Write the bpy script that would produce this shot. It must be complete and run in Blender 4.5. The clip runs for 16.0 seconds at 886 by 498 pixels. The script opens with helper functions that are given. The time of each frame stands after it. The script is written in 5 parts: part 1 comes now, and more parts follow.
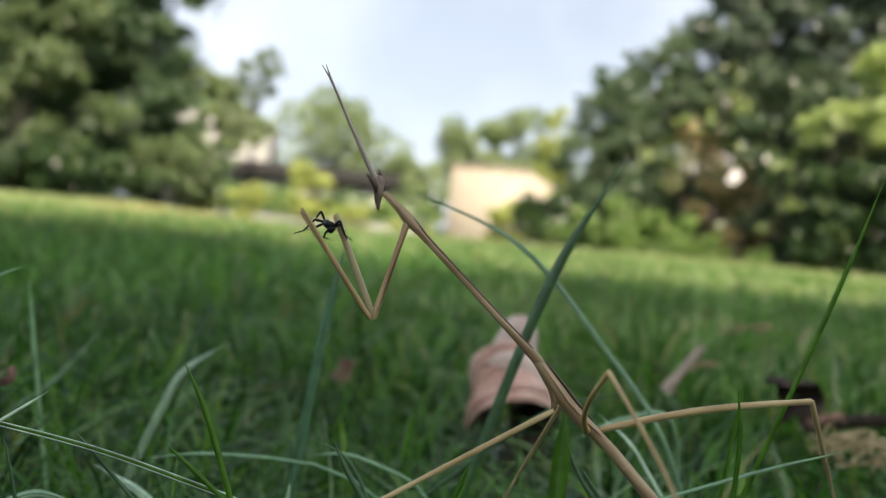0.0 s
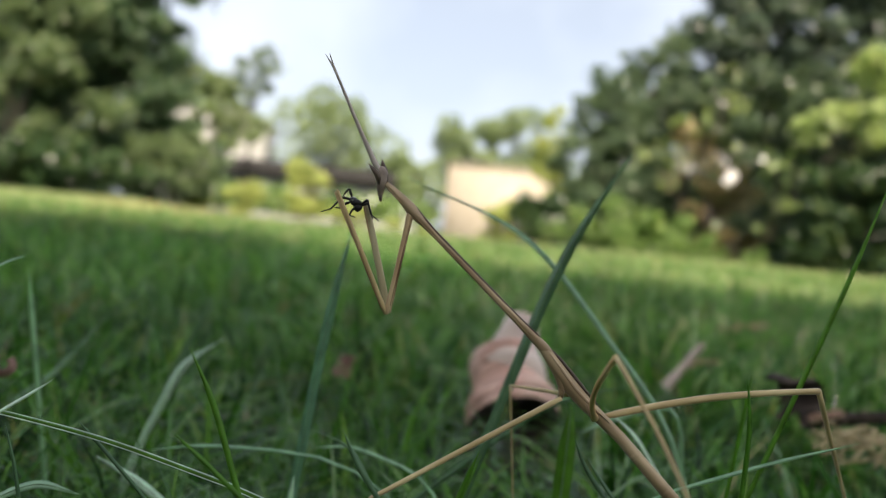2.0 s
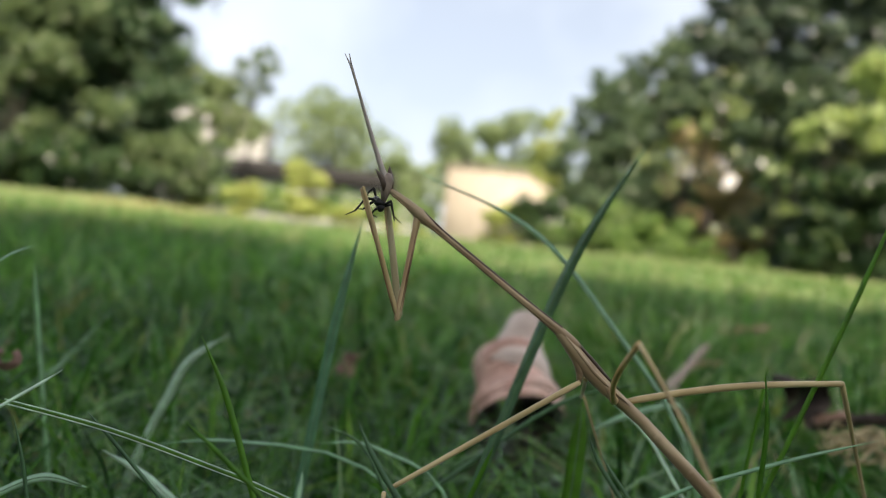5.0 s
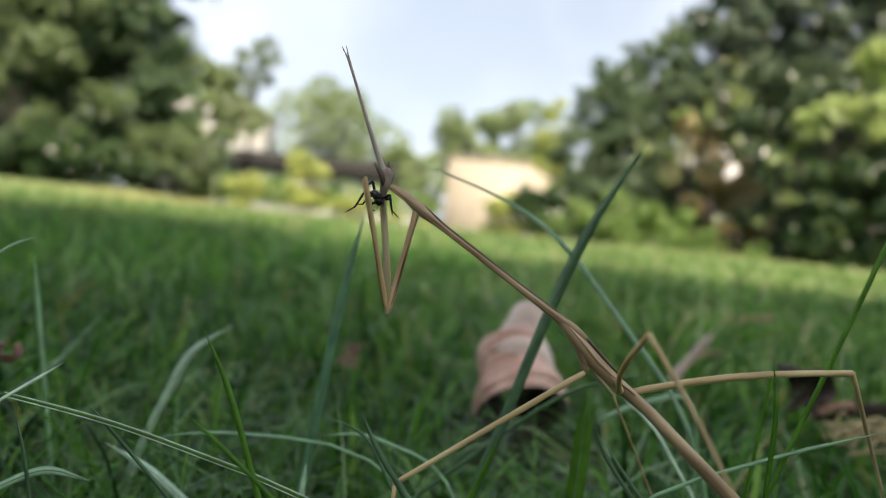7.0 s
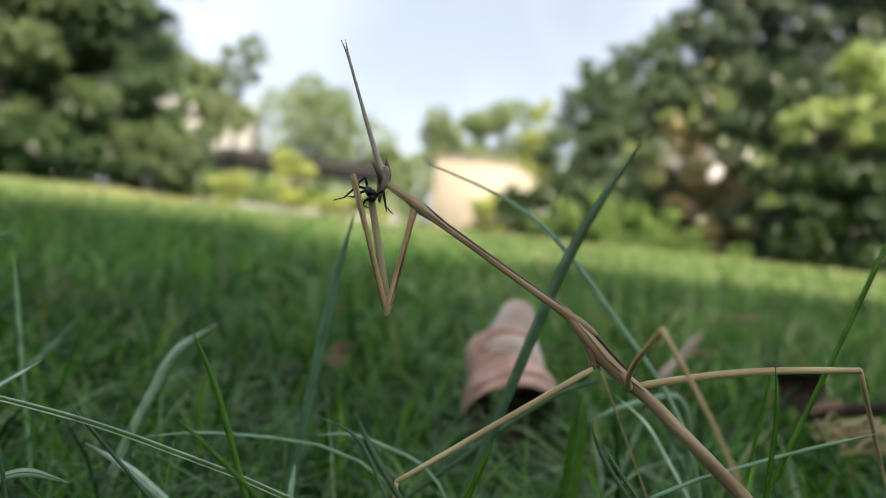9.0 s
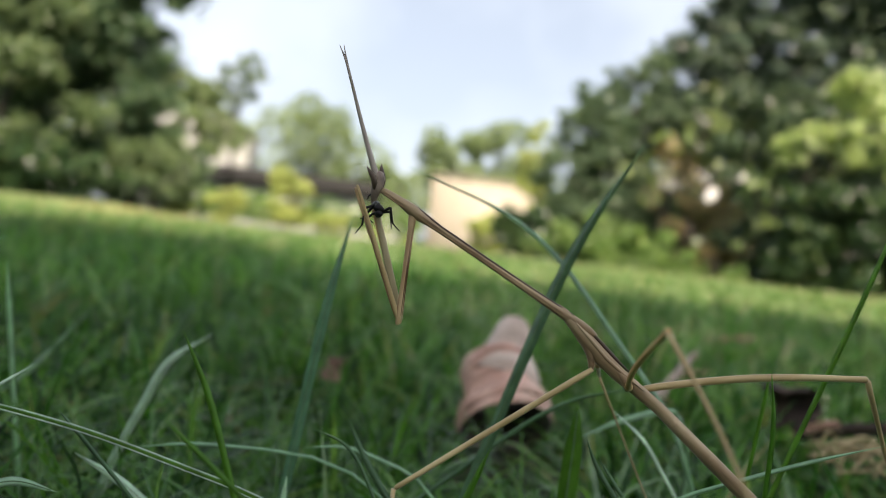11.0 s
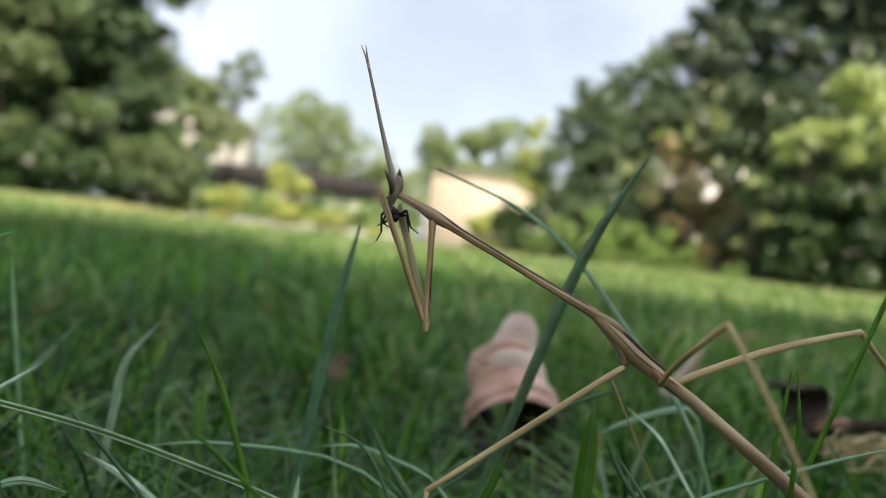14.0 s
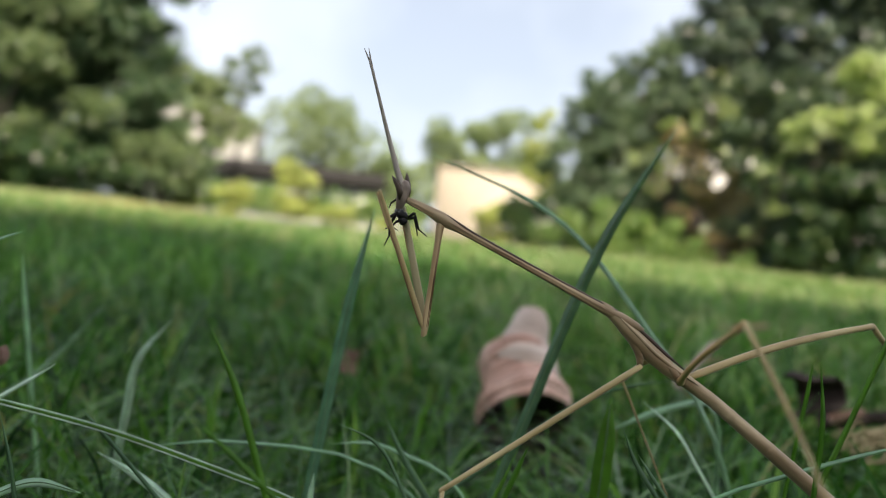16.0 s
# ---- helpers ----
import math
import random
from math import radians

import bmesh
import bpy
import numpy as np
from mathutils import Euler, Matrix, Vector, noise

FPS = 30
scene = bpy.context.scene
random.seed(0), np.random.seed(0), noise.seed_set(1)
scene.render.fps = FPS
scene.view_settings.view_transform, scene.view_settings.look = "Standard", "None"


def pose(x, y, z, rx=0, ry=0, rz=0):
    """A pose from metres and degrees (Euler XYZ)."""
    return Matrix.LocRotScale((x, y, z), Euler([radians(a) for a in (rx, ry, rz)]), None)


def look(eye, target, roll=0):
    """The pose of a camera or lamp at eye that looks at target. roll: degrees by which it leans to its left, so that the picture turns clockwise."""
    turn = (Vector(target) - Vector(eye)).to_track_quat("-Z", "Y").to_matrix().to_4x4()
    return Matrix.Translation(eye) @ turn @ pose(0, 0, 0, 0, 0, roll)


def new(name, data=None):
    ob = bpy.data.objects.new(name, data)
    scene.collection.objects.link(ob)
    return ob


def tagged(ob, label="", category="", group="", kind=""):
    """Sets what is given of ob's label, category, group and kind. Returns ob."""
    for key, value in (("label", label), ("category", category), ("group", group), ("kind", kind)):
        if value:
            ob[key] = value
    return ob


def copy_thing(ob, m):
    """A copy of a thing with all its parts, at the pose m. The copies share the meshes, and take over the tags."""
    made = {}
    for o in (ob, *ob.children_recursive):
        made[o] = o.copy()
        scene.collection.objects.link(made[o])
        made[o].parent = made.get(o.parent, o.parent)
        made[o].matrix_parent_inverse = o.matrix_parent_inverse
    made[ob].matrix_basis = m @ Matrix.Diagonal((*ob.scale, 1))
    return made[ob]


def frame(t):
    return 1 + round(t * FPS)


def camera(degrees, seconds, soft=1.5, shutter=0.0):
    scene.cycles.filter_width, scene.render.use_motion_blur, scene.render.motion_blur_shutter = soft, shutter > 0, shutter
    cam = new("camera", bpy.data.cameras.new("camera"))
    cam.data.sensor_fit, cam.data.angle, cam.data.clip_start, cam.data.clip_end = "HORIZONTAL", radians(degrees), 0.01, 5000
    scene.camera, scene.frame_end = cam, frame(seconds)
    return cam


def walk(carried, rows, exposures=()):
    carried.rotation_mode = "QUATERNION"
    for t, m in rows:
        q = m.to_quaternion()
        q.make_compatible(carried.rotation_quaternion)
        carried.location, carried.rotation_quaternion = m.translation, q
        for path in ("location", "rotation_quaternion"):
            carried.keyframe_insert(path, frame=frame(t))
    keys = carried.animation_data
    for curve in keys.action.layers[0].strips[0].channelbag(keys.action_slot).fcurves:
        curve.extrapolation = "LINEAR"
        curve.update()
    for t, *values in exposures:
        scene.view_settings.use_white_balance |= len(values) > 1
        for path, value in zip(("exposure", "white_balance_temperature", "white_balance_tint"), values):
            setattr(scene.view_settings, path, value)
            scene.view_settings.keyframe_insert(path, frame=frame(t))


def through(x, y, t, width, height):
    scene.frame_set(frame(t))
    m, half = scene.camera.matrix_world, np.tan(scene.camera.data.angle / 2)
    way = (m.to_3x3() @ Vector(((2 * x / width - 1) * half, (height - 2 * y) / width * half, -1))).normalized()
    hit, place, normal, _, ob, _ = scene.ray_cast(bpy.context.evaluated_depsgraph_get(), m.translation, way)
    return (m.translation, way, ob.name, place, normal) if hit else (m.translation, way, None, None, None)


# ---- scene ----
cam = camera(66.0, 16.0, soft=1.0)
cam.data.dof.use_dof = True
cam.data.dof.focus_distance = 0.116
cam.data.dof.aperture_fstop = 12.0


def eye(t, x, y, z, yaw, pitch, roll):
    """A row of the camera's path: place in metres, yaw to the left, pitch up and roll in degrees."""
    a, b = radians(yaw), radians(pitch)
    ahead = Vector((-math.sin(a) * math.cos(b), math.cos(a) * math.cos(b), math.sin(b)))
    return t, look((x, y, z), Vector((x, y, z)) + ahead, roll)


walk(cam, [
    eye(0, 0.0000, 0.0000, 0.1200, 0.00, -2.00, 5.30),
    eye(0.5, -0.0005, 0.0005, 0.1192, -0.02, -2.04, 5.31),
    eye(1, -0.0013, 0.0014, 0.1187, -0.19, -2.12, 5.42),
    eye(1.5, -0.0014, 0.0011, 0.1184, -0.25, -2.09, 5.40),
    eye(2, -0.0021, 0.0010, 0.1181, -0.33, -2.06, 5.61),
    eye(2.5, -0.0028, 0.0013, 0.1176, -0.38, -1.97, 5.76),
    eye(3, -0.0034, 0.0014, 0.1173, -0.44, -1.80, 5.86),
    eye(3.5, -0.0038, 0.0017, 0.1173, -0.51, -1.79, 5.86),
    eye(4, -0.0045, 0.0018, 0.1169, -0.49, -1.75, 5.99),
    eye(6.5, -0.0050, 0.0036, 0.1154, -0.36, -2.45, 5.98),
    eye(7, -0.0052, 0.0040, 0.1158, -0.36, -2.68, 5.84),
    eye(7.5, -0.0055, 0.0050, 0.1161, -0.64, -2.84, 5.64),
    eye(8, -0.0058, 0.0062, 0.1151, -0.96, -3.05, 5.73),
    eye(8.5, -0.0066, 0.0066, 0.1143, -1.21, -2.97, 6.04),
    eye(9, -0.0067, 0.0074, 0.1146, -1.54, -2.57, 6.15),
    eye(11.5, -0.0065, 0.0078, 0.1124, -1.62, -0.83, 6.80),
    eye(12, -0.0076, 0.0090, 0.1121, -1.48, -1.01, 6.78),
    eye(12.5, -0.0092, 0.0100, 0.1116, -1.62, -1.06, 6.72),
    eye(13, -0.0102, 0.0103, 0.1118, -1.88, -0.78, 6.81),
    eye(13.5, -0.0093, 0.0093, 0.1119, -1.95, -0.50, 6.77),
    eye(14, -0.0096, 0.0103, 0.1119, -1.80, -1.12, 6.70),
    eye(14.5, -0.0094, 0.0106, 0.1125, -1.59, -1.66, 6.31),
    eye(15, -0.0088, 0.0101, 0.1132, -2.03, -1.22, 6.07),
    eye(15.5, -0.0095, 0.0109, 0.1129, -1.48, -1.35, 6.02),
    eye(16, -0.0108, 0.0122, 0.1122, -1.25, -1.79, 6.05),
])

# ---- world, sun and sky ----
TO_SUN = Vector((0.25, -0.75, 0.95)).normalized()
world = bpy.data.worlds.new("sky")
scene.world = world
world.use_nodes = True
wn, wl = world.node_tree.nodes, world.node_tree.links
sky = wn.new("ShaderNodeTexSky")
sky.sky_type, sky.sun_disc = "NISHITA", False
sky.sun_elevation, sky.sun_rotation = math.asin(TO_SUN.z), math.atan2(TO_SUN.x, TO_SUN.y)
sky.air_density, sky.dust_density, sky.ozone_density = 1.0, 2.5, 1.5
cloud_map = wn.new("ShaderNodeTexCoord")
cloud_noise = wn.new("ShaderNodeTexNoise")
cloud_noise.inputs["Scale"].default_value, cloud_noise.inputs["Detail"].default_value = 2.6, 5.0
cloud_ramp = wn.new("ShaderNodeMapRange")
cloud_ramp.inputs["From Min"].default_value, cloud_ramp.inputs["From Max"].default_value = 0.40, 0.75
cloud_ramp.inputs["To Min"].default_value, cloud_ramp.inputs["To Max"].default_value = 0.45, 0.85
haze = wn.new("ShaderNodeMix")
haze.data_type = "RGBA"
haze.inputs["B"].default_value = (6.7, 7.8, 9.5, 1)
wl.new(cloud_map.outputs["Generated"], cloud_noise.inputs["Vector"])
wl.new(cloud_noise.outputs["Fac"], cloud_ramp.inputs["Value"])
wl.new(cloud_ramp.outputs["Result"], haze.inputs["Factor"])
wl.new(sky.outputs["Color"], haze.inputs["A"])
wl.new(haze.outputs["Result"], wn["Background"].inputs["Color"])
wn["Background"].inputs["Strength"].default_value = 0.0645

sun = new("sun", bpy.data.lights.new("sun", "SUN"))
sun.data.energy, sun.data.angle, sun.data.color = 5.0, radians(2.2), (1.0, 0.93, 0.82)
sun.matrix_world = look(TO_SUN * 60, (0, 0, 0))
scene.view_settings.exposure = 1.36
scene.view_settings.use_white_balance = True
scene.view_settings.white_balance_temperature, scene.view_settings.white_balance_tint = 7300, 13


# ---- materials ----
def material(name, rough=0.6, metal=0.0):
    m = bpy.data.materials.new(name)
    m.use_nodes = True
    b = m.node_tree.nodes["Principled BSDF"]
    b.inputs["Roughness"].default_value, b.inputs["Metallic"].default_value = rough, metal
    return m, m.node_tree.nodes, m.node_tree.links, b


def ramp(nodes, stops):
    r = nodes.new("ShaderNodeValToRGB")
    while len(r.color_ramp.elements) < len(stops):
        r.color_ramp.elements.new(0.5)
    for e, (p, c) in zip(r.color_ramp.elements, stops):
        e.position, e.color = p, (*c, 1)
    return r


def noise_of(nodes, links, scale, detail=4.0, stretch=(1, 1, 1), coord="Object"):
    tc, mp, n = nodes.new("ShaderNodeTexCoord"), nodes.new("ShaderNodeMapping"), nodes.new("ShaderNodeTexNoise")
    mp.inputs["Scale"].default_value = stretch
    n.inputs["Scale"].default_value, n.inputs["Detail"].default_value = scale, detail
    links.new(tc.outputs[coord], mp.inputs["Vector"])
    links.new(mp.outputs["Vector"], n.inputs["Vector"])
    return n


def surface(name, stops, scale, rough=0.6, detail=5.0, stretch=(1, 1, 1), bump=0.3, bump_scale=None, depth=0.001, sheen=0.5, fuzz=0.0):
    """Mottled colour from a noise at one scale and relief from a finer one."""
    m, n, l, b = material(name, rough)
    big = noise_of(n, l, scale, detail, stretch)
    r = ramp(n, stops)
    l.new(big.outputs["Fac"], r.inputs["Fac"])
    l.new(r.outputs["Color"], b.inputs["Base Color"])
    b.inputs["Specular IOR Level"].default_value = sheen
    b.inputs["Sheen Weight"].default_value, b.inputs["Sheen Roughness"].default_value = fuzz, 0.4
    fine = noise_of(n, l, bump_scale or scale * 6, 4.0, stretch)
    bp = n.new("ShaderNodeBump")
    bp.inputs["Strength"].default_value, bp.inputs["Distance"].default_value = bump, depth
    l.new(fine.outputs["Fac"], bp.inputs["Height"])
    l.new(bp.outputs["Normal"], b.inputs["Normal"])
    return m


def leafy(name, stops, rough=0.45, through=0.35, glow=(1.2, 1.25, 0.5), by="island", sheen=0.5):
    """Leaves and blades: the colour varies from piece to piece, and some light passes through."""
    m, n, l, b = material(name, rough)
    if by == "island":
        source = n.new("ShaderNodeNewGeometry").outputs["Random Per Island"]
    else:
        source = n.new("ShaderNodeObjectInfo").outputs["Random"]
    r = ramp(n, stops)
    l.new(source, r.inputs["Fac"])
    mott = noise_of(n, l, 260 if by != "island" else 3.0, 3.0)
    mix = n.new("ShaderNodeMix")
    mix.data_type, mix.blend_type = "RGBA", "MULTIPLY"
    mix.inputs["Factor"].default_value = 0.6
    shade = ramp(n, [(0.3, (0.6, 0.6, 0.6)), (0.7, (1.25, 1.25, 1.2))])
    l.new(mott.outputs["Fac"], shade.inputs["Fac"])
    l.new(r.outputs["Color"], mix.inputs["A"])
    l.new(shade.outputs["Color"], mix.inputs["B"])
    l.new(mix.outputs["Result"], b.inputs["Base Color"])
    b.inputs["Specular IOR Level"].default_value = sheen
    t, s = n.new("ShaderNodeBsdfTranslucent"), n.new("ShaderNodeMixShader")
    tint = n.new("ShaderNodeMix")
    tint.data_type, tint.blend_type = "RGBA", "MULTIPLY"
    tint.inputs["Factor"].default_value = 1.0
    tint.inputs["B"].default_value = (*glow, 1)
    l.new(mix.outputs["Result"], tint.inputs["A"])
    l.new(tint.outputs["Result"], t.inputs["Color"])
    s.inputs["Fac"].default_value = through
    l.new(b.outputs["BSDF"], s.inputs[1])
    l.new(t.outputs["BSDF"], s.inputs[2])
    l.new(s.outputs["Shader"], n["Material Output"].inputs["Surface"])
    return m


# Drying tones, lightened too so that sunlight sits in the far grass colour.
GRASS_MIXED_LIT = leafy("grass_mixed_lit", [(0.0, (0.054, 0.145, 0.036)), (0.6, (0.140, 0.250, 0.075)), (0.9, (0.27, 0.32, 0.14)), (1.0, (0.40, 0.37, 0.22))], 0.42, 0.42, (1.12, 1.2, 0.65), sheen=0.4)
GRASS_DRY_LIT = leafy("grass_dry_lit", [(0.0, (0.145, 0.235, 0.080)), (0.6, (0.285, 0.375, 0.150)), (0.85, (0.42, 0.43, 0.24)), (1.0, (0.54, 0.49, 0.32))], 0.45, 0.38, (1.1, 1.2, 0.75), sheen=0.35)
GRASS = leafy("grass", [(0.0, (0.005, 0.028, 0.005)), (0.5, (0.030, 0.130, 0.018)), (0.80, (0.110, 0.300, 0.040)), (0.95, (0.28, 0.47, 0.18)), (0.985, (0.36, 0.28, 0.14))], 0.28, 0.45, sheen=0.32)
# Brighter copy of the near grass, which is darkened: the lawn's light in colour.
GRASS_MID_LIT = leafy("grass_mid_lit", [(0.0, (0.013, 0.052, 0.010)), (0.5, (0.062, 0.200, 0.040)), (0.80, (0.165, 0.385, 0.075)), (0.95, (0.34, 0.52, 0.23)), (0.985, (0.38, 0.31, 0.17))], 0.30, 0.46, (1.15, 1.2, 0.6), sheen=0.32)
GRASS_FINE = leafy("grass_fine", [(0.0, (0.014, 0.066, 0.011)), (0.55, (0.060, 0.185, 0.036)), (0.85, (0.12, 0.28, 0.065)), (1.0, (0.38, 0.52, 0.34))], 0.22, 0.4, sheen=0.6)
# White blades: the sky's reflection on glossy grass is put into the colour.
BLADE_WHITE = leafy("blade_white_sheen", [(0.0, (0.58, 0.80, 0.60)), (1.0, (0.70, 0.87, 0.70))], 0.18, 0.42, (1.08, 1.1, 0.98), by="object", sheen=0.7)
BLADE = leafy("blade_green", [(0.0, (0.090, 0.260, 0.030)), (1.0, (0.150, 0.350, 0.050))], 0.32, 0.5, by="object")
BLADE_BLUE = leafy("blade_blue_green", [(0.0, (0.095, 0.205, 0.105)), (1.0, (0.145, 0.275, 0.140))], 0.30, 0.35, by="object")
BLADE_SEA = leafy("blade_sea_green", [(0.0, (0.16, 0.35, 0.23)), (1.0, (0.21, 0.43, 0.29))], 0.2, 0.4, by="object")
BLADE_TEAL = leafy("blade_teal", [(0.0, (0.110, 0.240, 0.135)), (1.0, (0.150, 0.290, 0.175))], 0.2, 0.4, by="object", sheen=0.8)
BLADE_PALE = leafy("blade_pale", [(0.0, (0.27, 0.49, 0.29)), (1.0, (0.40, 0.63, 0.41))], 0.2, 0.42, (1.1, 1.2, 0.8), by="object", sheen=0.6)
STRAW = surface("dry_straw", [(0.2, (0.32, 0.24, 0.11)), (0.8, (0.60, 0.48, 0.27))], 300, 0.7, bump=0.4)
SOIL = surface("lawn_soil", [(0.25, (0.009, 0.020, 0.007)), (0.5, (0.018, 0.040, 0.011)), (0.75, (0.045, 0.060, 0.022))], 1.4, 0.95, 10.0, bump=0.6, bump_scale=60, depth=0.01)
BARK = surface("bark", [(0.2, (0.012, 0.010, 0.008)), (0.8, (0.045, 0.036, 0.028))], 9, 0.9, stretch=(1, 1, 0.25), bump=0.8, depth=0.02)
LEAF_DARK = leafy("leaves_dark", [(0.0, (0.038, 0.078, 0.042)), (0.6, (0.084, 0.150, 0.076)), (1.0, (0.185, 0.255, 0.13))], 0.42, 0.32, (1.1, 1.15, 0.75), sheen=0.35)
LEAF_DEEP = leafy("leaves_deep_blue_green", [(0.0, (0.034, 0.056, 0.042)), (0.75, (0.070, 0.112, 0.070)), (1.0, (0.21, 0.27, 0.15))], 0.36, 0.22, (1.1, 1.15, 0.8), sheen=0.5)
# Darker leaf green: shade under and behind the crowns is put into it.
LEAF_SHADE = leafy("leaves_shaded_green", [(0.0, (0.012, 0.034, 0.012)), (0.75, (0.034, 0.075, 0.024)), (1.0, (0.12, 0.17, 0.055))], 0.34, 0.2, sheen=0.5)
# Lightened green that carries the haze over the distant trees.
LEAF_MID_HAZE = leafy("leaves_mid_haze", [(0.0, (0.13, 0.19, 0.085)), (1.0, (0.26, 0.33, 0.16))], 0.45, 0.3)
LEAF_LIGHT = leafy("leaves_light", [(0.0, (0.17, 0.25, 0.085)), (0.6, (0.36, 0.45, 0.17)), (1.0, (0.55, 0.60, 0.33))], 0.34, 0.35, (1.1, 1.2, 0.65))
LEAF_WEED = leafy("weed_leaves", [(0.0, (0.065, 0.140, 0.034)), (0.7, (0.165, 0.275, 0.072)), (1.0, (0.40, 0.50, 0.18))], 0.38, 0.35, (1.1, 1.2, 0.6))
LEAF_YELLOW = leafy("leaves_yellow", [(0.0, (0.24, 0.31, 0.08)), (1.0, (0.45, 0.48, 0.17))], 0.5, 0.35)
LEAF_OLIVE = leafy("leaves_olive", [(0.0, (0.060, 0.100, 0.046)), (0.6, (0.122, 0.180, 0.080)), (1.0, (0.24, 0.30, 0.14))], 0.4, 0.35, (1.1, 1.2, 0.7), sheen=0.4)
# Shaded copy of the olive; its few palest leaves stand for glints.
LEAF_SHADED_OLIVE = leafy("leaves_shaded_olive", [(0.0, (0.024, 0.046, 0.025)), (0.7, (0.060, 0.102, 0.048)), (0.93, (0.14, 0.19, 0.09)), (1.0, (0.38, 0.44, 0.26))], 0.32, 0.25, (1.1, 1.15, 0.75), sheen=0.55)
LEAF_SPIRE = leafy("leaves_grey_green", [(0.0, (0.036, 0.070, 0.042)), (0.6, (0.096, 0.154, 0.082)), (1.0, (0.20, 0.27, 0.15))], 0.4, 0.3, (1.1, 1.15, 0.75), sheen=0.4)
LEAF_BROWN = leafy("leaves_brown", [(0.0, (0.20, 0.16, 0.085)), (0.6, (0.38, 0.30, 0.17)), (0.85, (0.48, 0.38, 0.22)), (1.0, (0.20, 0.26, 0.08))], 0.6, 0.3)
CREAM = surface("cream_render", [(0.2, (0.27, 0.235, 0.185)), (0.8, (0.35, 0.31, 0.245))], 2.5, 0.85, bump=0.3, bump_scale=40, depth=0.004)
WHITEWASH = surface("whitewash", [(0.2, (0.30, 0.30, 0.29)), (0.8, (0.44, 0.43, 0.41))], 1.6, 0.85, bump=0.3, bump_scale=30, depth=0.004)
ROOFING = surface("dark_roofing", [(0.2, (0.012, 0.012, 0.012)), (0.8, (0.032, 0.030, 0.028))], 3, 0.95, sheen=0.1, bump=0.6, bump_scale=20, depth=0.02)
DARKGLASS = surface("dark_window", [(0.2, (0.03, 0.035, 0.04)), (0.8, (0.05, 0.055, 0.06))], 2, 0.15, bump=0.0)
LEAF_VEIN = surface("dry_leaf_groove", [(0.3, (0.15, 0.080, 0.055)), (0.7, (0.31, 0.185, 0.135))], 60, 0.7, 6.0, bump=0.5, bump_scale=400)
LEAF_DRY = surface("dry_leaf", [(0.3, (0.42, 0.22, 0.15)), (0.5, (0.64, 0.39, 0.30)), (0.72, (0.80, 0.58, 0.47))], 45, 0.65, 6.0, bump=0.5, bump_scale=400)
LEAF_FADED = surface("faded_leaf", [(0.25, (0.46, 0.34, 0.27)), (0.8, (0.74, 0.62, 0.53))], 45, 0.65, 6.0, bump=0.5, bump_scale=400)
# Rotten leaves, and the shade painted inside the standing leaf.
LEAF_DARKDRY_SHADE = surface("rotten_leaf", [(0.25, (0.016, 0.011, 0.008)), (0.55, (0.060, 0.040, 0.029)), (0.78, (0.20, 0.14, 0.10))], 130, 0.75, bump=0.6, bump_scale=400)
CUTICLE = surface("mantis_brown", [(0.25, (0.115, 0.070, 0.036)), (0.5, (0.325, 0.220, 0.120)), (0.75, (0.56, 0.425, 0.255))], 420, 0.5, 6.0, (0.12, 1, 1), 0.35, 1500, 0.0002, fuzz=0.25)
CUTICLE_GREY = surface("mantis_grey_brown", [(0.28, (0.17, 0.138, 0.112)), (0.5, (0.32, 0.270, 0.225)), (0.72, (0.46, 0.40, 0.34))], 500, 0.5, 6.0, (0.1, 1, 1), 0.35, 1500, 0.0002)
CUTICLE_HEAD = surface("mantis_head_brown", [(0.28, (0.11, 0.078, 0.060)), (0.5, (0.235, 0.175, 0.135)), (0.72, (0.36, 0.28, 0.22))], 700, 0.5, 6.0, (0.3, 1, 1), 0.35, 1500, 0.0002)
CUTICLE_DARK = surface("mantis_dark_stripe", [(0.3, (0.040, 0.026, 0.018)), (0.7, (0.105, 0.068, 0.046))], 500, 0.45, 5.0, (0.1, 1, 1), 0.3, 1500, 0.0002)
LEG_TAN = surface("mantis_leg_tan", [(0.28, (0.20, 0.130, 0.050)), (0.5, (0.42, 0.300, 0.130)), (0.72, (0.60, 0.48, 0.24))], 420, 0.45, 6.0, (0.12, 1, 1), 0.35, 1600, 0.0002, fuzz=0.25)
LEG_WARM = surface("mantis_leg_warm", [(0.28, (0.46, 0.25, 0.09)), (0.5, (0.66, 0.40, 0.17)), (0.72, (0.78, 0.54, 0.28))], 420, 0.45, 6.0, (0.12, 1, 1), 0.35, 1600, 0.0002)
LEG_EDGE = surface("mantis_leg_edge", [(0.3, (0.10, 0.042, 0.018)), (0.7, (0.24, 0.115, 0.05))], 1400, 0.5, 6.0, (0.4, 1, 1), 0.5, 1800, 0.0002)
LEG_PALE = surface("mantis_leg_pale", [(0.3, (0.32, 0.27, 0.14)), (0.7, (0.50, 0.44, 0.26))], 420, 0.45, 6.0, (0.12, 1, 1), 0.3, 1600, 0.0002, fuzz=0.25)
LEG_RUSSET = surface("mantis_leg_russet", [(0.3, (0.15, 0.078, 0.034)), (0.48, (0.40, 0.245, 0.120)), (0.7, (0.58, 0.42, 0.235))], 900, 0.45, 6.0, (0.1, 1, 1), 0.4, 1600, 0.0002, fuzz=0.25)
BLACK = surface("insect_black", [(0.3, (0.006, 0.006, 0.007)), (0.7, (0.010, 0.009, 0.008))], 900, 0.48, sheen=0.25, bump=0.3, bump_scale=4000, depth=0.0001)
